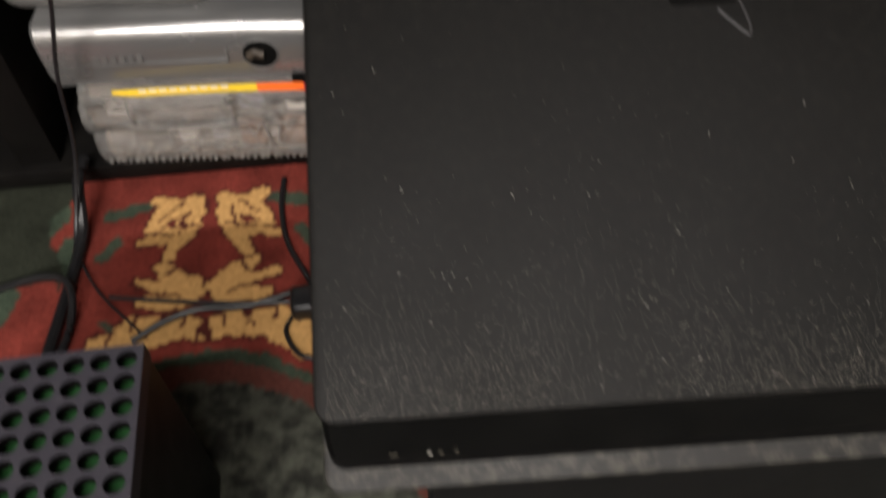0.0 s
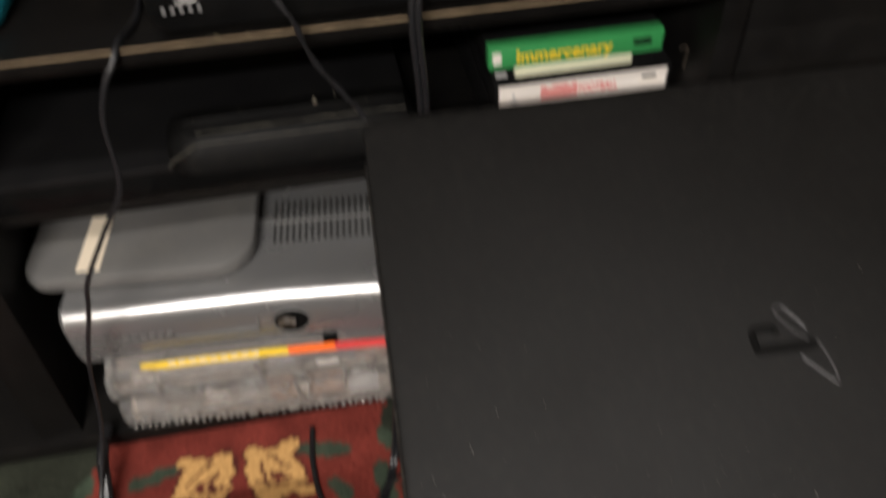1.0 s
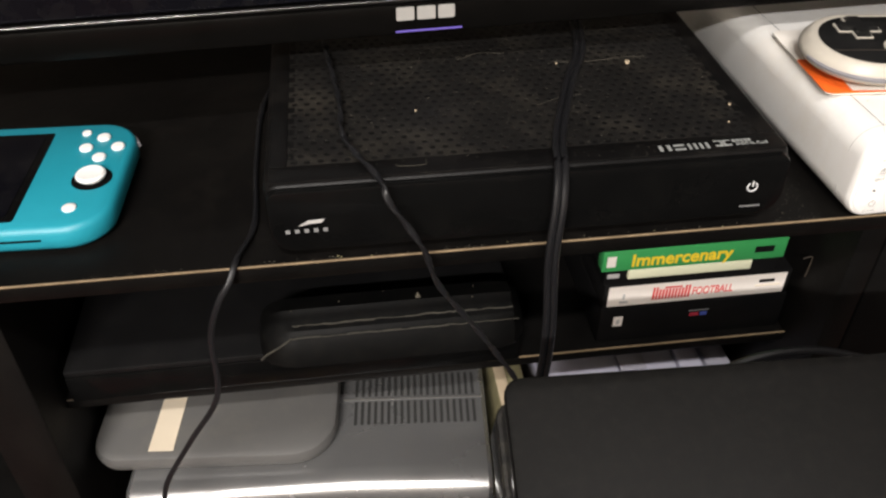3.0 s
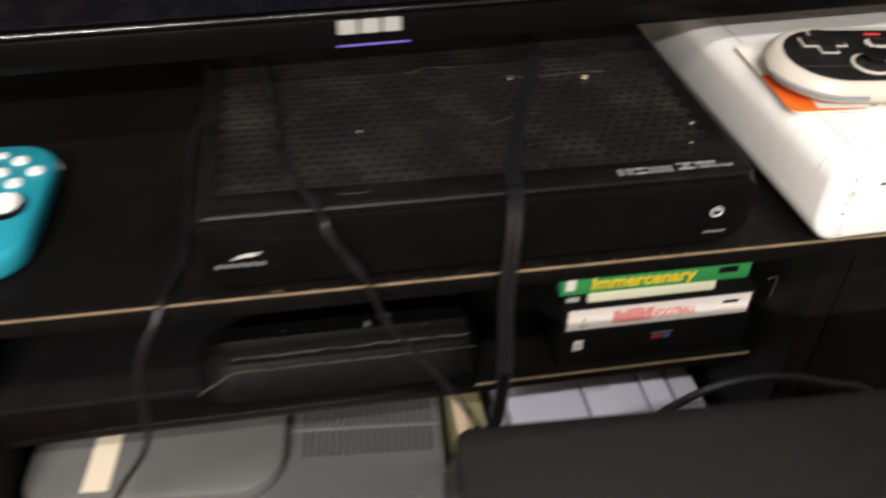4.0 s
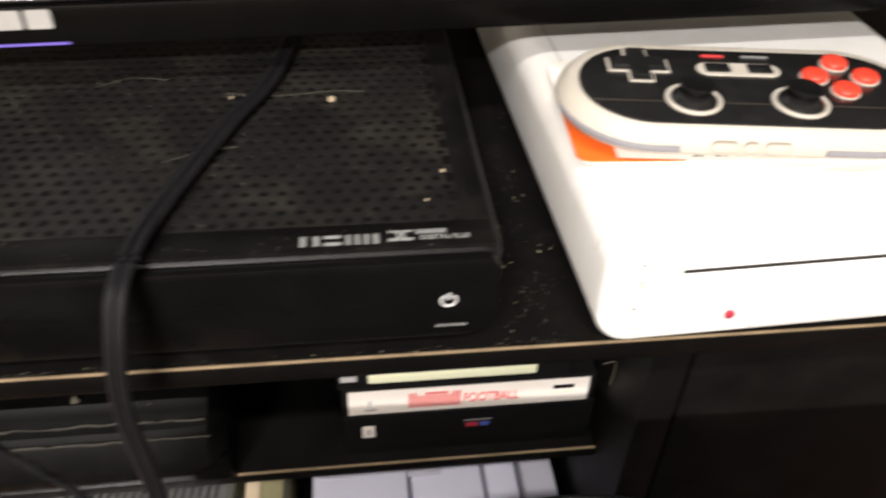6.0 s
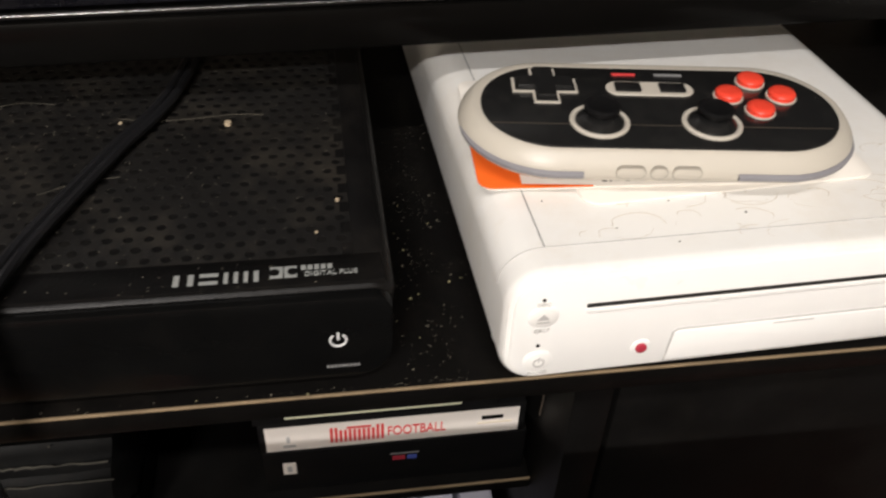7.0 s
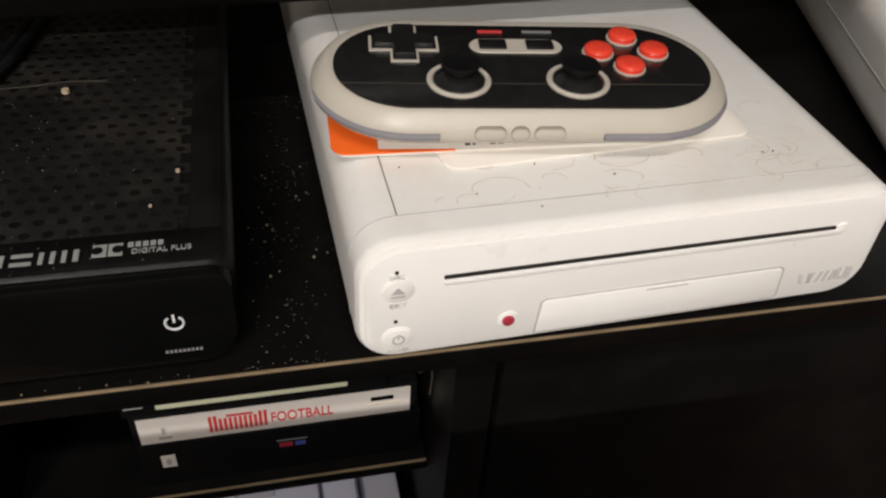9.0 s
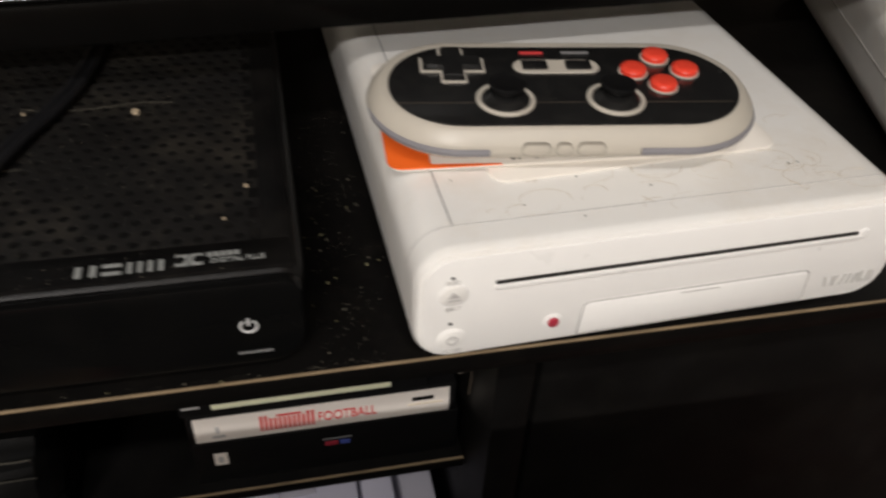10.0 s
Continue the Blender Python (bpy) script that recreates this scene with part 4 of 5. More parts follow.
def silver_console():
    ob = root("silver_console", "silver game console with a grey drive on top", "game console", at(-0.272, 0.0205, 0.100) @ pose(0, 0, 0, 0, 0, -5.0))
    x0, x1, kink = -0.124, 0.113, 0.022
    d, h = 0.22, 0.054
    prof = [(0.004, 0.0), (0.0012, 0.010), (0.0, 0.030), (0.0, 0.040), (0.0022, 0.0475), (0.0075, 0.0525), (0.018, h), (d, h), (d, 0.0)]

    def bow(x):
        return 0.004 * min(1.0, max(0.0, (x + 0.113) / 0.135)) if x < kink else 0.004 - 0.002 * (x - kink) / 0.09
    rings = []
    for x in (x0, x0 + 0.003, -0.08, -0.05, -0.02, 0.005, kink - 0.004, kink + 0.004, 0.05, 0.08, x1 - 0.003, x1):
        inset = 0.003 if x in (x0, x1) else 0.0
        rings.append([(x, y + bow(x) + inset * (1 if y < 0.1 else -1), min(max(z, inset), h - inset)) for y, z in prof])
    body = part("body", loft(rings), M_silver, ob, "silver painted body")
    part("seam", box(-0.095, 0.008, -0.0004, 0.006, 0.0212, 0.0220), M_greyplastic, body, m=at(0, 0.0012, 0))
    part("seam", box(0.007, 0.0085, -0.0004, 0.006, 0.0212, 0.0320), M_greyplastic, body, m=at(0, 0.0030, 0))
    lathe = lambda prof2: loft([[(r * math.cos(2 * math.pi * k / 28), y, r * math.sin(2 * math.pi * k / 28)) for k in range(28)] for r, y in prof2])
    part("power_ring", lathe(((0.0112, 0.0042), (0.0114, 0.0), (0.0109, -0.0006), (0.0102, 0.0002), (0.0100, 0.003))), M_greyplastic, body, "ring of a missing button", m=at(0.0315, 0.0030, 0.0268) @ Matrix.Diagonal((1.16, 1, 1.16, 1)))
    part("button_hole", lathe(((0.0101, 0.0030), (0.0101, -0.0001), (0.0097, -0.0002))), M_void, body, "dark empty button hole", m=at(0.0315, 0.0030, 0.0268) @ Matrix.Diagonal((1.16, 1, 1.16, 1)))
    part("hole_rag", tube([(0.0235, 0.001, 0.0265), (0.028, 0.0012, 0.0300), (0.032, 0.0012, 0.0285), (0.0345, 0.001, 0.0280)], 0.0030, 6, 4), M_midedge, body)
    part("sensor_eye", box(0.051, 0.061, -0.0012, 0.008, 0.0005, 0.0070, 0.0006), M_void, body, m=at(0, 0.0024, 0))
    # faint embossed marks
    for k in range(6):
        part("emboss", box(-0.086 + 0.0062 * k, -0.0825 + 0.0062 * k, 0.0004, 0.004, 0.0240, 0.0285), M_greyplastic, body)
    # top vents: slots in two rows
    for row, y in ((0, 0.055), (1, 0.080)):
        for k in range(19):
            part("vent_slot", box(0.0205 + 0.0046 * k, 0.0225 + 0.0046 * k, y, y + 0.020, h + 0.0001, h + 0.0006), M_slot, body)
    part("vent_rib", box(0.012, 0.111, 0.0768, 0.0782, h + 0.0001, h + 0.0009), M_greyplastic, body)
    # drive
    out = rounded(-0.148, 0.011, 0.020, 0.17, (0.020, 0.030, 0.008, 0.012), 8)
    drive = part("drive", loft([[(x, y, h + 0.0002 + z) for x, y in inset_outline(out, i)] for z, i in ((0, 0.005), (0.004, 0.0016), (0.010, 0.0), (0.0145, 0.0016), (0.0165, 0.0055))]), M_greyplastic, ob, "matte grey drive with rounded corners")
    part("tape_strip", prism([(-0.1095, 0.0262), (-0.0935, 0.0260), (-0.0925, 0.080), (-0.1080, 0.080)], h + 0.0168, h + 0.0174), M_tape, drive, "strip of cream tape")
    return ob


silver_console()


def clear_packs():
    rnd = random.Random(8)
    ob = root("clear_packs", "stack of crinkled clear plastic packs", "plastic packaging", at(-0.285, 0.0205, BASE) @ pose(0, 0, 0, 0, 0, -4.0))
    for k, (z0, z1, y0, inset) in enumerate(((0.0, 0.030, 0.0, 0.004), (0.030, 0.056, 0.003, 0.0), (0.056, 0.0735, 0.001, 0.006))):
        nx, ny = 60, 8
        verts, faces = [], []
        xa, xb = -0.100 + inset, 0.118
        for j in range(ny + 1):
            for i in range(nx + 1):
                x = xa + (xb - xa) * i / nx
                t = j / ny
                bulge = 0.004 * math.sin(math.pi * t)
                crease = 0.0026 * noise.noise(Vector((x * 45, t * 3 + k * 5, 1.0))) + 0.0026 * noise.noise(Vector((x * 150, t * 9, k * 3.0)))
                verts.append((x, y0 - bulge + crease, z0 + (z1 - z0) * t))
        base = len(verts)
        for j in (0, ny):
            for i in range(nx + 1):
                v = verts[j * (nx + 1) + i]
                verts.append((v[0], 0.12, v[2]))
        for j in range(ny):
            for i in range(nx):
                a = j * (nx + 1) + i
                faces.append((a, a + 1, a + nx + 2, a + nx + 1))
        for i in range(nx):
            faces.append((i + 1, i, base + i, base + i + 1))
            a, b = ny * (nx + 1) + i, base + nx + 1 + i
            faces.append((a, a + 1, b + 1, b))
        raw("pack", verts, faces, M_clear, ob)
        part("pack_lining", box(xa + 0.004, xb - 0.004, y0 + 0.010, 0.118, z0 + 0.002, z1 - 0.002, 0.001), M_packin, ob)
    for k in range(38):
        x = -0.092 + 0.0052 * k + rnd.uniform(-0.0008, 0.0008)
        part("crimp", box(x, x + rnd.uniform(0.0022, 0.0034), -0.0042, 0.001, 0.0006, rnd.uniform(0.0026, 0.0044), 0.0009), M_clear, ob)
    # what shows through the plastic: pale blocks, brown and grey inserts
    for x0, x1, z0, z1, m in ((-0.080, -0.061, 0.047, 0.058, M_label), (-0.032, -0.0155, 0.018, 0.031, M_card), (-0.0064, 0.007, 0.019, 0.031, M_greymark), (0.0154, 0.036, 0.0115, 0.0375, M_brown), (0.046, 0.0736, 0.012, 0.040, M_brown), (0.076, 0.100, 0.010, 0.034, M_greymark), (-0.060, 0.014, 0.052, 0.063, M_greymark), (-0.085, -0.040, 0.010, 0.028, M_packdark), (0.020, 0.040, 0.050, 0.062, M_lavdark), (0.055, 0.072, 0.046, 0.056, M_label), (0.085, 0.110, 0.048, 0.066, M_brown)):
        part("insert", box(x0, x1, 0.0035, 0.0075, z0, z1, 0.0008), m, ob)
    rim = [(x, -0.0045, z) for x, z in rounded(-0.061, 0.015, 0.0375, 0.064, 0.005, 5)]
    part("tray_rim", tube(rim + rim[:1], 0.0010, 6, 2), M_clear, ob, "thick clear tray rim")
    # a streak of glint on the plastic, put into the shape as a raised clear fold
    part("glint_fold", tube([(0.037, -0.0052, 0.043), (0.039, -0.0066, 0.030), (0.044, -0.0054, 0.014)], 0.0009, 6, 6), M_clear, ob, "clear fold added for a streak of glint")
    for k in range(10):
        x = rnd.uniform(-0.09, 0.10)
        z = rnd.uniform(0.010, 0.06)
        part("fold", tube([(x, -0.004, z), (x + rnd.uniform(-0.01, 0.02), -0.0055, z + rnd.uniform(-0.01, 0.012)), (x + rnd.uniform(0.005, 0.03), -0.004, z + rnd.uniform(-0.012, 0.012))], 0.0009, 5, 5), M_clear, ob)
    for k, z in enumerate((0.012, 0.031, 0.040, 0.052, 0.060, 0.067)):
        xa = rnd.uniform(-0.09, -0.03)
        xb = rnd.uniform(0.02, 0.11)
        pts = [(xa + (xb - xa) * i / 8, -0.0045 + rnd.uniform(-0.0008, 0.0008), z + rnd.uniform(-0.0008, 0.0008)) for i in range(9)]
        part("ridge", tube(pts, rnd.uniform(0.0006, 0.0012), 5, 4), M_clear, ob)
    for x, z0, z1 in ((0.038, 0.010, 0.034), (0.046, 0.022, 0.050), (-0.02, 0.012, 0.024), (0.012, 0.010, 0.022), (0.075, 0.03, 0.05)):
        part("crease", tube([(x, -0.0052, z0), (x + rnd.uniform(-0.003, 0.003), -0.0064, (z0 + z1) / 2), (x + rnd.uniform(-0.003, 0.003), -0.0052, z1)], 0.0011, 5, 4), M_clear, ob)
    strip = root("printed_strip", "yellow and red printed strip above the packs", "packaging", at(-0.275, 0.0180, BASE + 0.0738) @ pose(0, 0, 0, 0, 0, -4.5))
    def ribbon(a, b):
        ps = [a + (b - a) * i / 12 for i in range(13)]
        f = lambda x: 0.0005 + 0.0042 * (1 - ((x - 0.045) / 0.13) ** 2)
        return prism([(x, f(x) - (0.0058 + 0.012 * max(0.0, x)) * min(1, (x + 0.085) / 0.03 + 0.25)) for x in ps] + [(x, f(x)) for x in ps[::-1]], -0.0012, 0.0002, axis="y")
    part("yellow_band", ribbon(-0.078, 0.028), M_yellow, strip)
    part("orange_band", ribbon(0.0282, 0.062), M_orange, strip)
    part("red_band", ribbon(0.0622, 0.118), M_redprint, strip)
    for k in range(9):
        part("print_bar", box(-0.058 + 0.0075 * k, -0.0525 + 0.0075 * k, -0.0016, -0.0013, 0.0005 + 0.0003 * k, 0.0022 + 0.0003 * k), M_label, strip)
    return ob


clear_packs()


# ---- lower shelf behind: pale retro console ----
def retro_console():
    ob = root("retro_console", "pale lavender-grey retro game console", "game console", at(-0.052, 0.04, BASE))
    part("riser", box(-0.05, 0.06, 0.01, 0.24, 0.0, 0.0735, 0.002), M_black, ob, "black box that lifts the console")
    part("base", box(-0.056, 0.066, 0.0, 0.25, 0.0737, 0.112, 0.004), M_lav, ob)
    part("lid", box(-0.054, 0.000, 0.012, 0.24, 0.1122, 0.1345, 0.003), M_lav, ob)
    part("lid", box(0.0015, 0.0430, 0.012, 0.24, 0.1122, 0.1345, 0.003), M_lav, ob)
    part("lid", box(0.0445, 0.0630, 0.012, 0.24, 0.1122, 0.1340, 0.003), M_lav, ob)
    part("slot_door", box(0.000, 0.0195, 0.052, 0.10, 0.1346, 0.1362, 0.001), M_lavdark, ob, "darker grey slot door")
    part("end_piece", box(0.0665, 0.086, 0.006, 0.24, 0.0737, 0.130, 0.003), M_lavdark, ob)
    old = root("yellowed_device", "yellowed olive plastic device between the consoles", "device", at(-0.122, 0.05, BASE))
    part("body", box(-0.022, 0.000, 0.0, 0.2, 0.0, 0.132, 0.003), M_olive, old)
    part("pale_strip", box(-0.0215, -0.0135, -0.001, 0.19, 0.1322, 0.1335, 0.0004), M_hair, old, "pale strip")
    return ob


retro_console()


# ---- the dark console on its support ----
def dark_console():
    turn = at(-0.0295, -0.2156, 0.3186) @ pose(0, 0, 0, 22.0, -0.7, -2.9)
    ob = root("large_console", "large matte black game console tilted towards the viewer", "game console", turn)
    w, d = 0.1580, 0.1348

    def layer(z0, z1, grow, r=0.004):
        out = rounded(-w - min(grow, 0.001), w + min(grow, 0.001), -d - grow, d, 0.007, 6)
        return loft([[(x, y, z) for x, y in inset_outline(out, i)] for z, i in ((z0, 0.0012), (z0 + 0.001, 0.0), (z1 - 0.0014, 0.0), (z1 - 0.0004, 0.0005), (z1, 0.0016))])
    part("upper_layer", layer(-0.0050, 0.0, 0.0), M_ps, ob, "grainy matte black slab")
    side = loft([[(x, y, z) for x, y in rounded(-w + 0.001, w - 0.001, -d - g, d - 0.002, 0.007, 6)] for z, g in ((-0.0300, 0.0150), (-0.0160, 0.0075), (-0.0051, -0.0010))])
    part("side_band", side, M_boxgloss, ob, "gloss black side band")
    part("middle_layer", layer(-0.0365, -0.0301, 0.0234), M_ledge, ob, "grainy matte black slab")
    part("lower_layer", layer(-0.0640, -0.0366, 0.0185), M_boxgloss, ob)
    # inlaid mark: a stem with a bowl and two sweeping strokes
    logo = at(-0.0070, 0.0130, 0.0001) @ Matrix.Diagonal((0.8, 0.8, 1, 1))
    part("mark", prism(rounded(-0.0160, 0.0150, -0.0022, 0.0022, 0.0016, 5), 0.0, 0.0003), M_void, ob, "inlaid dark mark", m=logo)
    bowl = [(-0.0145, 0.0), (-0.0148, 0.006), (-0.0140, 0.0095), (-0.0100, 0.0105), (-0.0040, 0.0100), (-0.0030, 0.0075)]
    part("mark", tube([(x, y, 0.0) for x, y in bowl], 0.0020, 6, 6), M_void, ob, "inlaid dark mark", m=logo @ Matrix.Diagonal((1, 1, 0.25, 1)))
    for pts in ([(0.0115, 0.0030), (0.0060, 0.0075), (0.0005, 0.0150), (-0.0008, 0.0190), (0.0030, 0.0205), (0.0072, 0.0160), (0.0125, 0.0080)],
                [(0.0060, -0.0050), (0.0110, -0.0110), (0.0175, -0.0180), (0.0195, -0.0190), (0.0200, -0.0140), (0.0178, -0.0040), (0.0160, 0.0010)]):
        part("mark", tube([(x, y, 0.0) for x, y in pts], 0.0007, 5, 6), M_markline, ob, "thin mark outline", m=logo @ Matrix.Diagonal((1, 1, 0.3, 1)))
    rnd = random.Random(21)
    lv, lf = [], []
    for k in range(9000):
        x, y = rnd.uniform(-w + 0.004, w - 0.004), -d + 0.001 + (rnd.expovariate(55.0) if k % 60 else rnd.uniform(0.0, 0.2))
        if y > d - 0.005:
            continue
        if noise.noise(Vector((x * 22, y * 22, 0.5))) + 0.3 * (x < 0.03) < rnd.uniform(-0.3, 0.6):
            continue
        m = at(x, y, 0.0002) @ pose(0, 0, 0, 0, 0, rnd.gauss(95, 45)) @ Matrix.Diagonal((rnd.uniform(0.00012, 0.00036), rnd.uniform(0.00008, 0.00018), 0.0002, 1))
        n0 = len(lv)
        lv += [tuple(m @ Vector(p)) for p in ((-0.5, -0.5, -0.5), (0.5, -0.5, -0.5), (0.5, 0.5, -0.5), (-0.5, 0.5, -0.5), (0, 0, 0.5))]
        lf += [(n0, n0 + 1, n0 + 4), (n0 + 1, n0 + 2, n0 + 4), (n0 + 2, n0 + 3, n0 + 4), (n0 + 3, n0, n0 + 4)]
    tagged(raw("lint", lv, lf, M_lint, ob, "pale lint flecks"), kind="stuff")
    for k in range(70):
        size = rnd.uniform(0.00015, 0.0005)
        where = at(rnd.uniform(-w + 0.004, w - 0.02), -d + 0.001 + (rnd.expovariate(28.0) if k % 4 else rnd.uniform(0.02, 0.15)), 0.0003)
        part("lint_fleck", box(-size, size, -0.00007, 0.00007, -0.0001, 0.0002), M_fluff_glint, ob, "bright fleck of lint", m=where @ pose(0, 0, 0, 0, 0, rnd.gauss(100, 35)))
    # glints on the side band, painted as small pale bars in lint and dust colours
    for k, x in enumerate((-0.134, -0.1325, -0.1205, -0.1165, -0.111)):
        part("painted_glint", box(-0.0006, 0.0006, -0.0002, 0.0002, -0.0013, 0.0013), M_fluff_glint if k == 2 else M_dust_glint, ob, m=at(x, -d - 0.0112, -0.0220) @ pose(0, 0, 0, 0, 8, 0))
    sup = root("support_box", "plain black box carrying the large console", "box", at(-0.03, -0.19, 0.0) @ pose(0, 0, 0, 0, 0, -2.1))
    wedge = [(-0.13, 0.0), (0.09, 0.0), (0.09, 0.2810), (-0.13, 0.1922)]
    part("carton", prism(wedge, -0.12, 0.148, axis="x"), M_black, sup)
    part("front_flap", box(-0.118, 0.146, -0.1316, -0.1302, 0.004, 0.190, 0.0004), M_black, sup)
    return ob


dark_console()


# ---- perforated tower ----
def tower():
    ob = root("console_tower", "black console tower with green-tinted round vents", "game console", at(-0.2835 - 0.0755, -0.2365 - 0.0755, 0.0) @ pose(0, 0, 0, 0, 0, 1.0))
    h, s = 0.17, 0.0755
    part("shell", loft([[(x, y, z) for x, y in rounded(-s, s, -s, s, 0.0035, 4)] for z in (0.0005, h - 0.0125)]), M_black, ob, "matte black body")
    n = 12
    pitch = 2 * (s - 0.0015) / n
    v, f = perforated(-s + 0.0015, -s + 0.0015, n, n, pitch, pitch, 0.0050, 0.0012, stagger=False, sides=16)
    raw("vent_plate", v, f, M_towertop, ob, "slate perforated top plate", at(0, 0, h))
    # added black sleeves: the shade inside the holes, built as a second plate
    v, f = perforated(-s + 0.0016, -s + 0.0016, n, n, pitch * 0.998, pitch * 0.998, 0.0049, 0.0060, stagger=False, sides=16)
    raw("hole_shade", v, f, M_void, ob, "black sleeves that stand for the shade in the holes", at(0, 0, h - 0.0013))
    for x0, x1, y0, y1 in ((-s, -s + 0.0015, -s, s), (s - 0.0015, s, -s, s), (-s + 0.0015, s - 0.0015, -s, -s + 0.0015), (-s + 0.0015, s - 0.0015, s - 0.0015, s)):
        part("rim", box(x0, x1, y0, y1, h - 0.0124, h + 0.0002), M_towertop, ob)
    part("inner_plate", box(-s + 0.002, s - 0.002, -s + 0.002, s - 0.002, h - 0.0123, h - 0.0108), M_inkgreen, ob, "green inner plate")
    return ob


tower()


# ---- cables ----
def cable(label, pts, r, flat=1.0, twist=0.0, steps=8, n=8):
    ob = root("cable", label, "cable", at(*pts[0]))
    o = Vector(pts[0])
    part("cord", tube([Vector(p) - o for p in pts], r, n, steps, flat, twist), M_cable, ob)
    return ob


cable("thin black cord hanging over the stand's edge", [(-0.262, 0.20, TOP + 0.004), (-0.281, 0.15, TOP + 0.003), (-0.2835, 0.085, TOP + 0.002), (-0.282, 0.031, TOP + 0.002), (-0.2885, 0.004, TOP + 0.003), (-0.2925, -0.006, TOP - 0.003), (-0.299, -0.009, 0.352), (-0.306, -0.008, 0.330), (-0.310, -0.008, 0.289), (-0.329, -0.006, 0.255), (-0.349, -0.004, 0.219), (-0.358, 0.0, 0.19), (-0.375, 0.002, 0.135), (-0.388, 0.000, 0.066), (-0.402, -0.03, 0.012), (-0.402, -0.08, 0.004), (-0.408, -0.13, 0.004), (-0.43, -0.2, 0.004)], 0.0011, 1.4)
cable("thin twisted black cord lying over the cable box", [(-0.250, 0.20, 0.407), (-0.243, 0.134, 0.4085), (-0.237, 0.072, 0.4085), (-0.2358, 0.035, 0.4085), (-0.222, 0.000, 0.4085), (-0.2185, -0.009, 0.402), (-0.205, -0.012, 0.378), (-0.197, -0.010, 0.352), (-0.177, -0.009, 0.318), (-0.154, -0.008, 0.274), (-0.140, -0.004, 0.23), (-0.14, 0.0, 0.16), (-0.15, 0.0, 0.10), (-0.16, -0.03, 0.02), (-0.2, -0.06, 0.004)], 0.0011, 1.5, 26.0, 14)
cable("thick flat twin black cord over the cable box", [(-0.09, 0.20, 0.408), (-0.101, 0.118, 0.4085), (-0.117, 0.076, 0.4085), (-0.1345, 0.026, 0.4090), (-0.1405, -0.002, 0.4085), (-0.1430, -0.014, 0.397), (-0.1455, -0.019, 0.369), (-0.1435, -0.020, 0.325), (-0.1460, -0.020, 0.28), (-0.16, -0.018, 0.2), (-0.17, -0.016, 0.1), (-0.18, -0.03, 0.01), (-0.2, -0.08, 0.004)], 0.0017, 1.0)
cable("thick flat twin black cord over the cable box", [(-0.0935, 0.20, 0.408), (-0.1045, 0.118, 0.4085), (-0.1205, 0.076, 0.4085), (-0.1380, 0.026, 0.4090), (-0.1438, -0.002, 0.4085), (-0.1462, -0.013, 0.397), (-0.1487, -0.0185, 0.369), (-0.1467, -0.0195, 0.325), (-0.1492, -0.0195, 0.28), (-0.163, -0.0175, 0.2), (-0.173, -0.0155, 0.1), (-0.183, -0.03, 0.01), (-0.203, -0.08, 0.004)], 0.0017, 1.0)
cable("black cord arching up behind the large console", [(-0.075, -0.02, 0.18), (-0.06, -0.005, 0.235), (-0.047, 0.0, 0.25), (-0.02, 0.0, 0.267), (0.015, 0.0, 0.270), (0.052, 0.0, 0.258), (0.078, 0.0, 0.247), (0.10, -0.01, 0.22), (0.11, -0.02, 0.1), (0.11, -0.02, 0.004)], 0.0024)
for pts, r in (([(-0.46, -0.075, 0.004), (-0.418, -0.072, 0.012), (-0.398, -0.085, 0.012), (-0.398, -0.125, 0.005), (-0.42, -0.19, 0.004)], 0.0030),
               ([(-0.372, -0.090, 0.003), (-0.330, -0.098, 0.003), (-0.284, -0.106, 0.004), (-0.228, -0.110, 0.004), (-0.17, -0.10, 0.004)], 0.0018),
               ([(-0.352, -0.130, 0.003), (-0.330, -0.117, 0.004), (-0.305, -0.109, 0.004), (-0.27, -0.110, 0.004), (-0.23, -0.100, 0.004), (-0.18, -0.085, 0.004)], 0.0026),
               ([(-0.243, 0.012, 0.003), (-0.245, -0.020, 0.003), (-0.240, -0.055, 0.003), (-0.224, -0.092, 0.003), (-0.205, -0.13, 0.003)], 0.0022),
               ([(-0.236, -0.120, 0.003), (-0.242, -0.135, 0.003), (-0.232, -0.155, 0.003), (-0.215, -0.16, 0.003)], 0.0018),
               ([(-0.400, -0.05, 0.003), (-0.38, -0.085, 0.003), (-0.345, -0.125, 0.003)], 0.0010),
               ([(-0.395, 0.024, 0.034), (-0.398, 0.0, 0.03), (-0.398, -0.03, 0.008), (-0.402, -0.07, 0.004), (-0.41, -0.14, 0.004)], 0.0045)):
    cable("black cord lying loose on the carpet", pts, r)
plug = root("cord_plug", "black moulded plug lying on the carpet", "plug", at(-0.225, -0.117, 0.001))
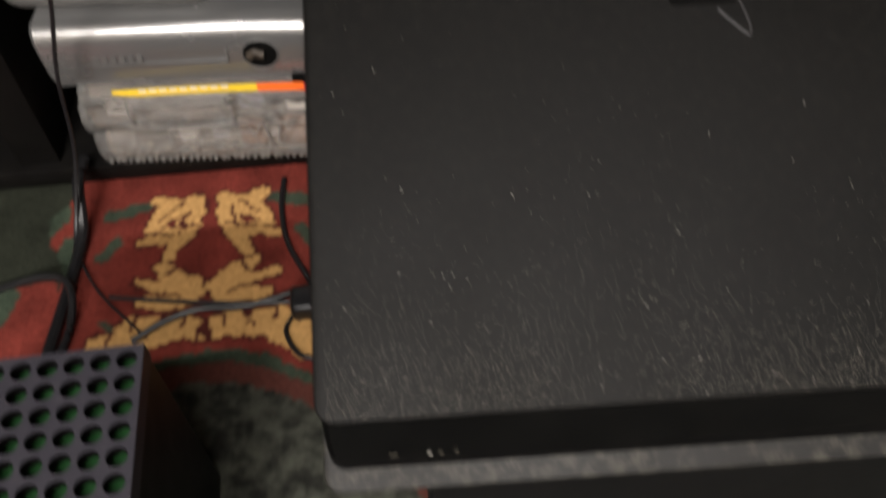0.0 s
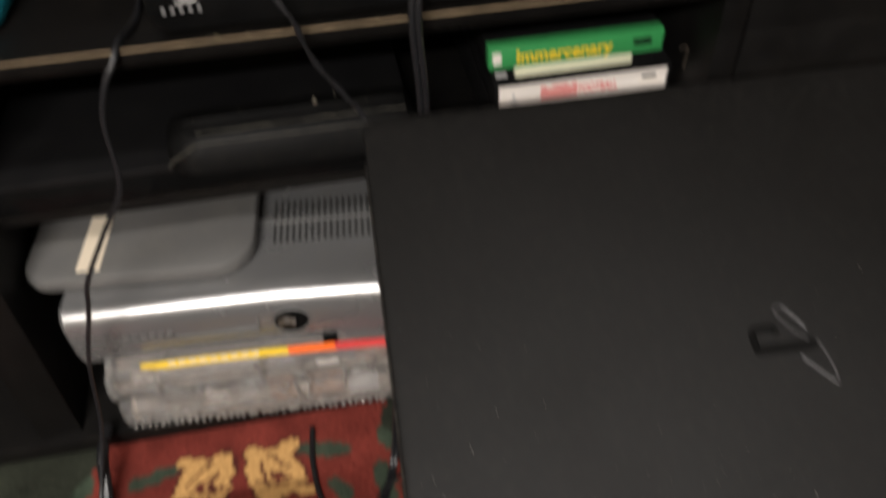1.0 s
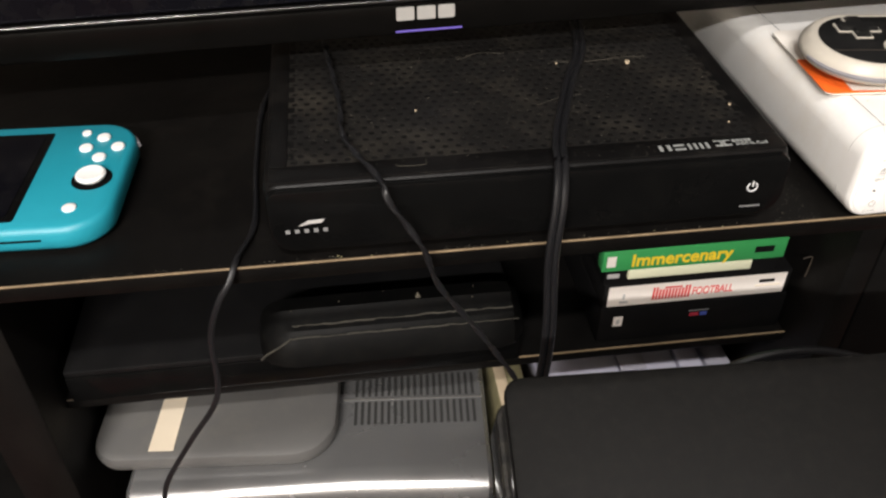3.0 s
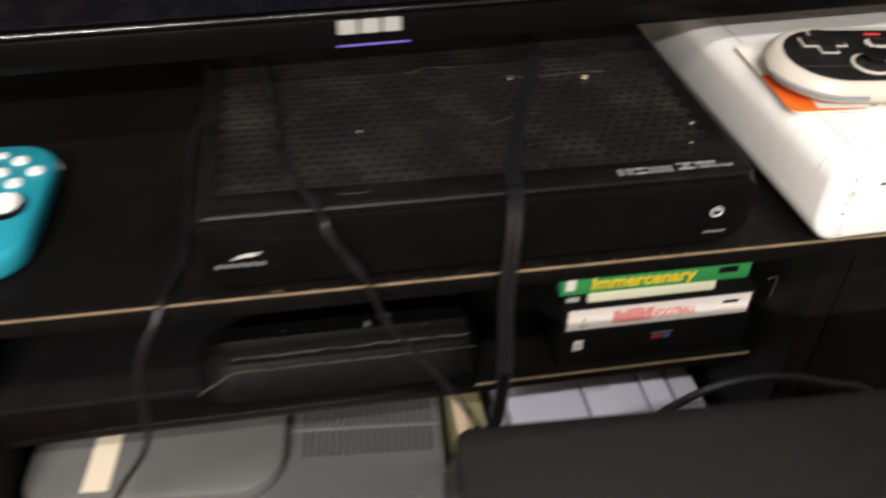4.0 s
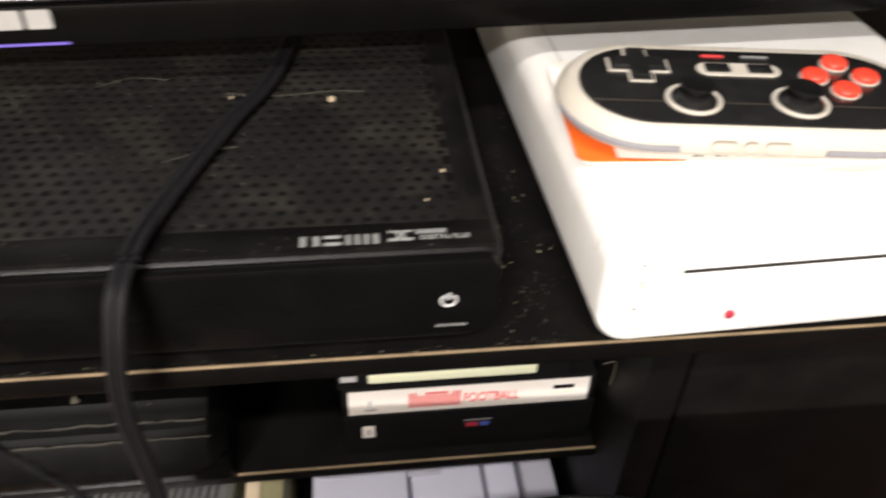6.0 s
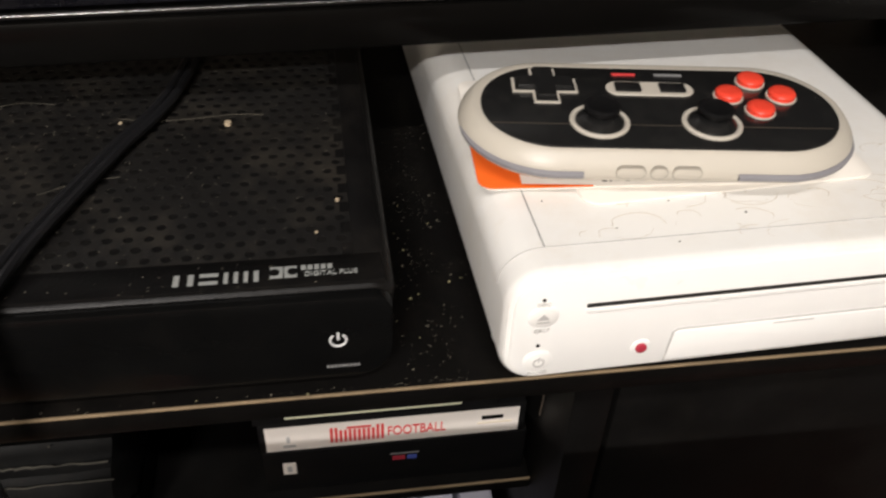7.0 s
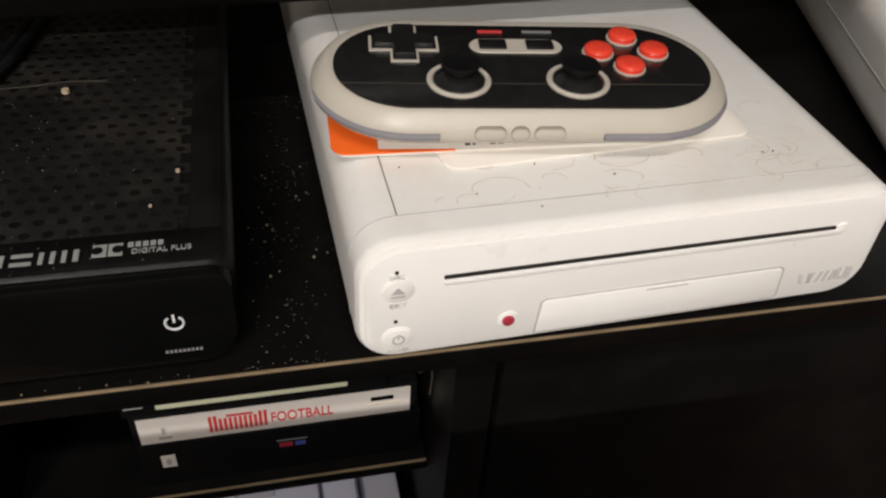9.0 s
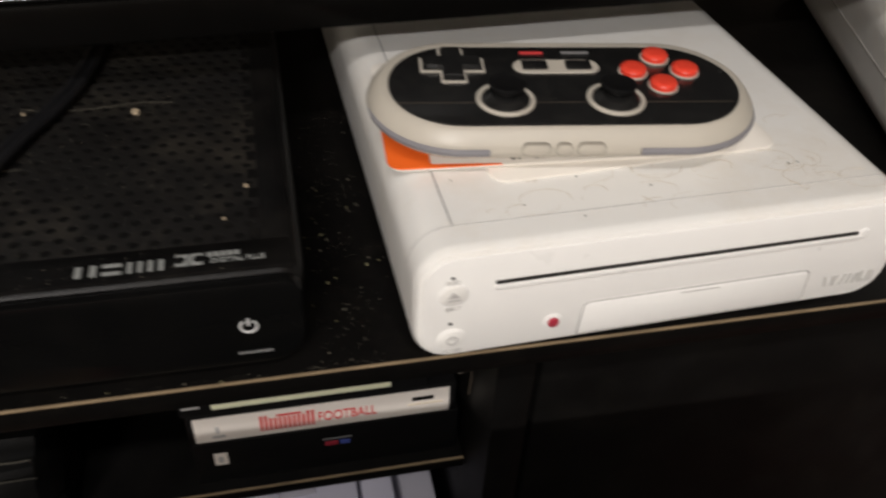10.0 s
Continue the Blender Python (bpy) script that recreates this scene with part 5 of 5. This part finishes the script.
part("plug_body", box(-0.012, 0.012, -0.010, 0.012, 0.0, 0.018, 0.004, 3), M_cable, plug)

# ---- crumbs and lint on the board ----
rnd = random.Random(3)
for i in range(40):
    x, y = rnd.choice(((rnd.uniform(-0.028, 0.0), rnd.uniform(0.004, 0.12)), (rnd.uniform(-0.028, 0.0), rnd.uniform(0.01, 0.1)), (rnd.uniform(-0.25, -0.05), rnd.uniform(0.0005, 0.0025))))
    s = rnd.uniform(0.0002, 0.0005)
    crumb = tagged(part("crumb", prism(disc(0, 0, s, 6), 0, s), M_dust_glint if i % 2 else M_olive, None, m=at(x, y, TOP + 0.0002)), "pale crumb on the dusty board", "crumb", "crumbs")
for x, y, s in ((-0.082, 0.096, 0.0013), (-0.045, 0.046, 0.0007), (-0.052, 0.030, 0.0005), (-0.12, 0.1, 0.0006), (-0.2, 0.06, 0.0006)):
    tagged(part("crumb", prism(disc(0, 0, s, 7), 0, s), M_hair, None, m=at(x, y, TOP + 0.0405)), "pale crumb on the cable box", "crumb", "crumbs")

# ---- fine dust on the stand's board ----
def board_dust():
    rd = random.Random(29)
    v, f = [], []
    for k in range(900):
        x, y = rd.choice(((rd.gauss(-0.016, 0.009), rd.uniform(0.002, 0.17)), (rd.gauss(-0.016, 0.009), rd.uniform(0.002, 0.10)), (rd.uniform(-0.36, 0.04), rd.uniform(0.0008, 0.0028))))
        if not -0.40 < x < 0.0 or (-0.274 < x < -0.029 and y > 0.0028) or noise.noise(Vector((x * 45, y * 45, 6.0))) < rd.uniform(-0.4, 0.5):
            continue
        q, n0 = rd.uniform(0.00008, 0.00030), len(v)
        v += [(x - q, y - q, TOP + 0.0001), (x + q, y - q * 0.6, TOP + 0.0001), (x + q * 0.2, y + q, TOP + 0.0001), (x, y, TOP + 0.0001 + q)]
        f += [(n0, n0 + 1, n0 + 3), (n0 + 1, n0 + 2, n0 + 3), (n0 + 2, n0, n0 + 3)]
    ob = raw("board_dust", v, f, M_dust_glint, None)
    return tagged(ob, "fine pale dust scattered over the black board", "dust", kind="stuff")


board_dust()
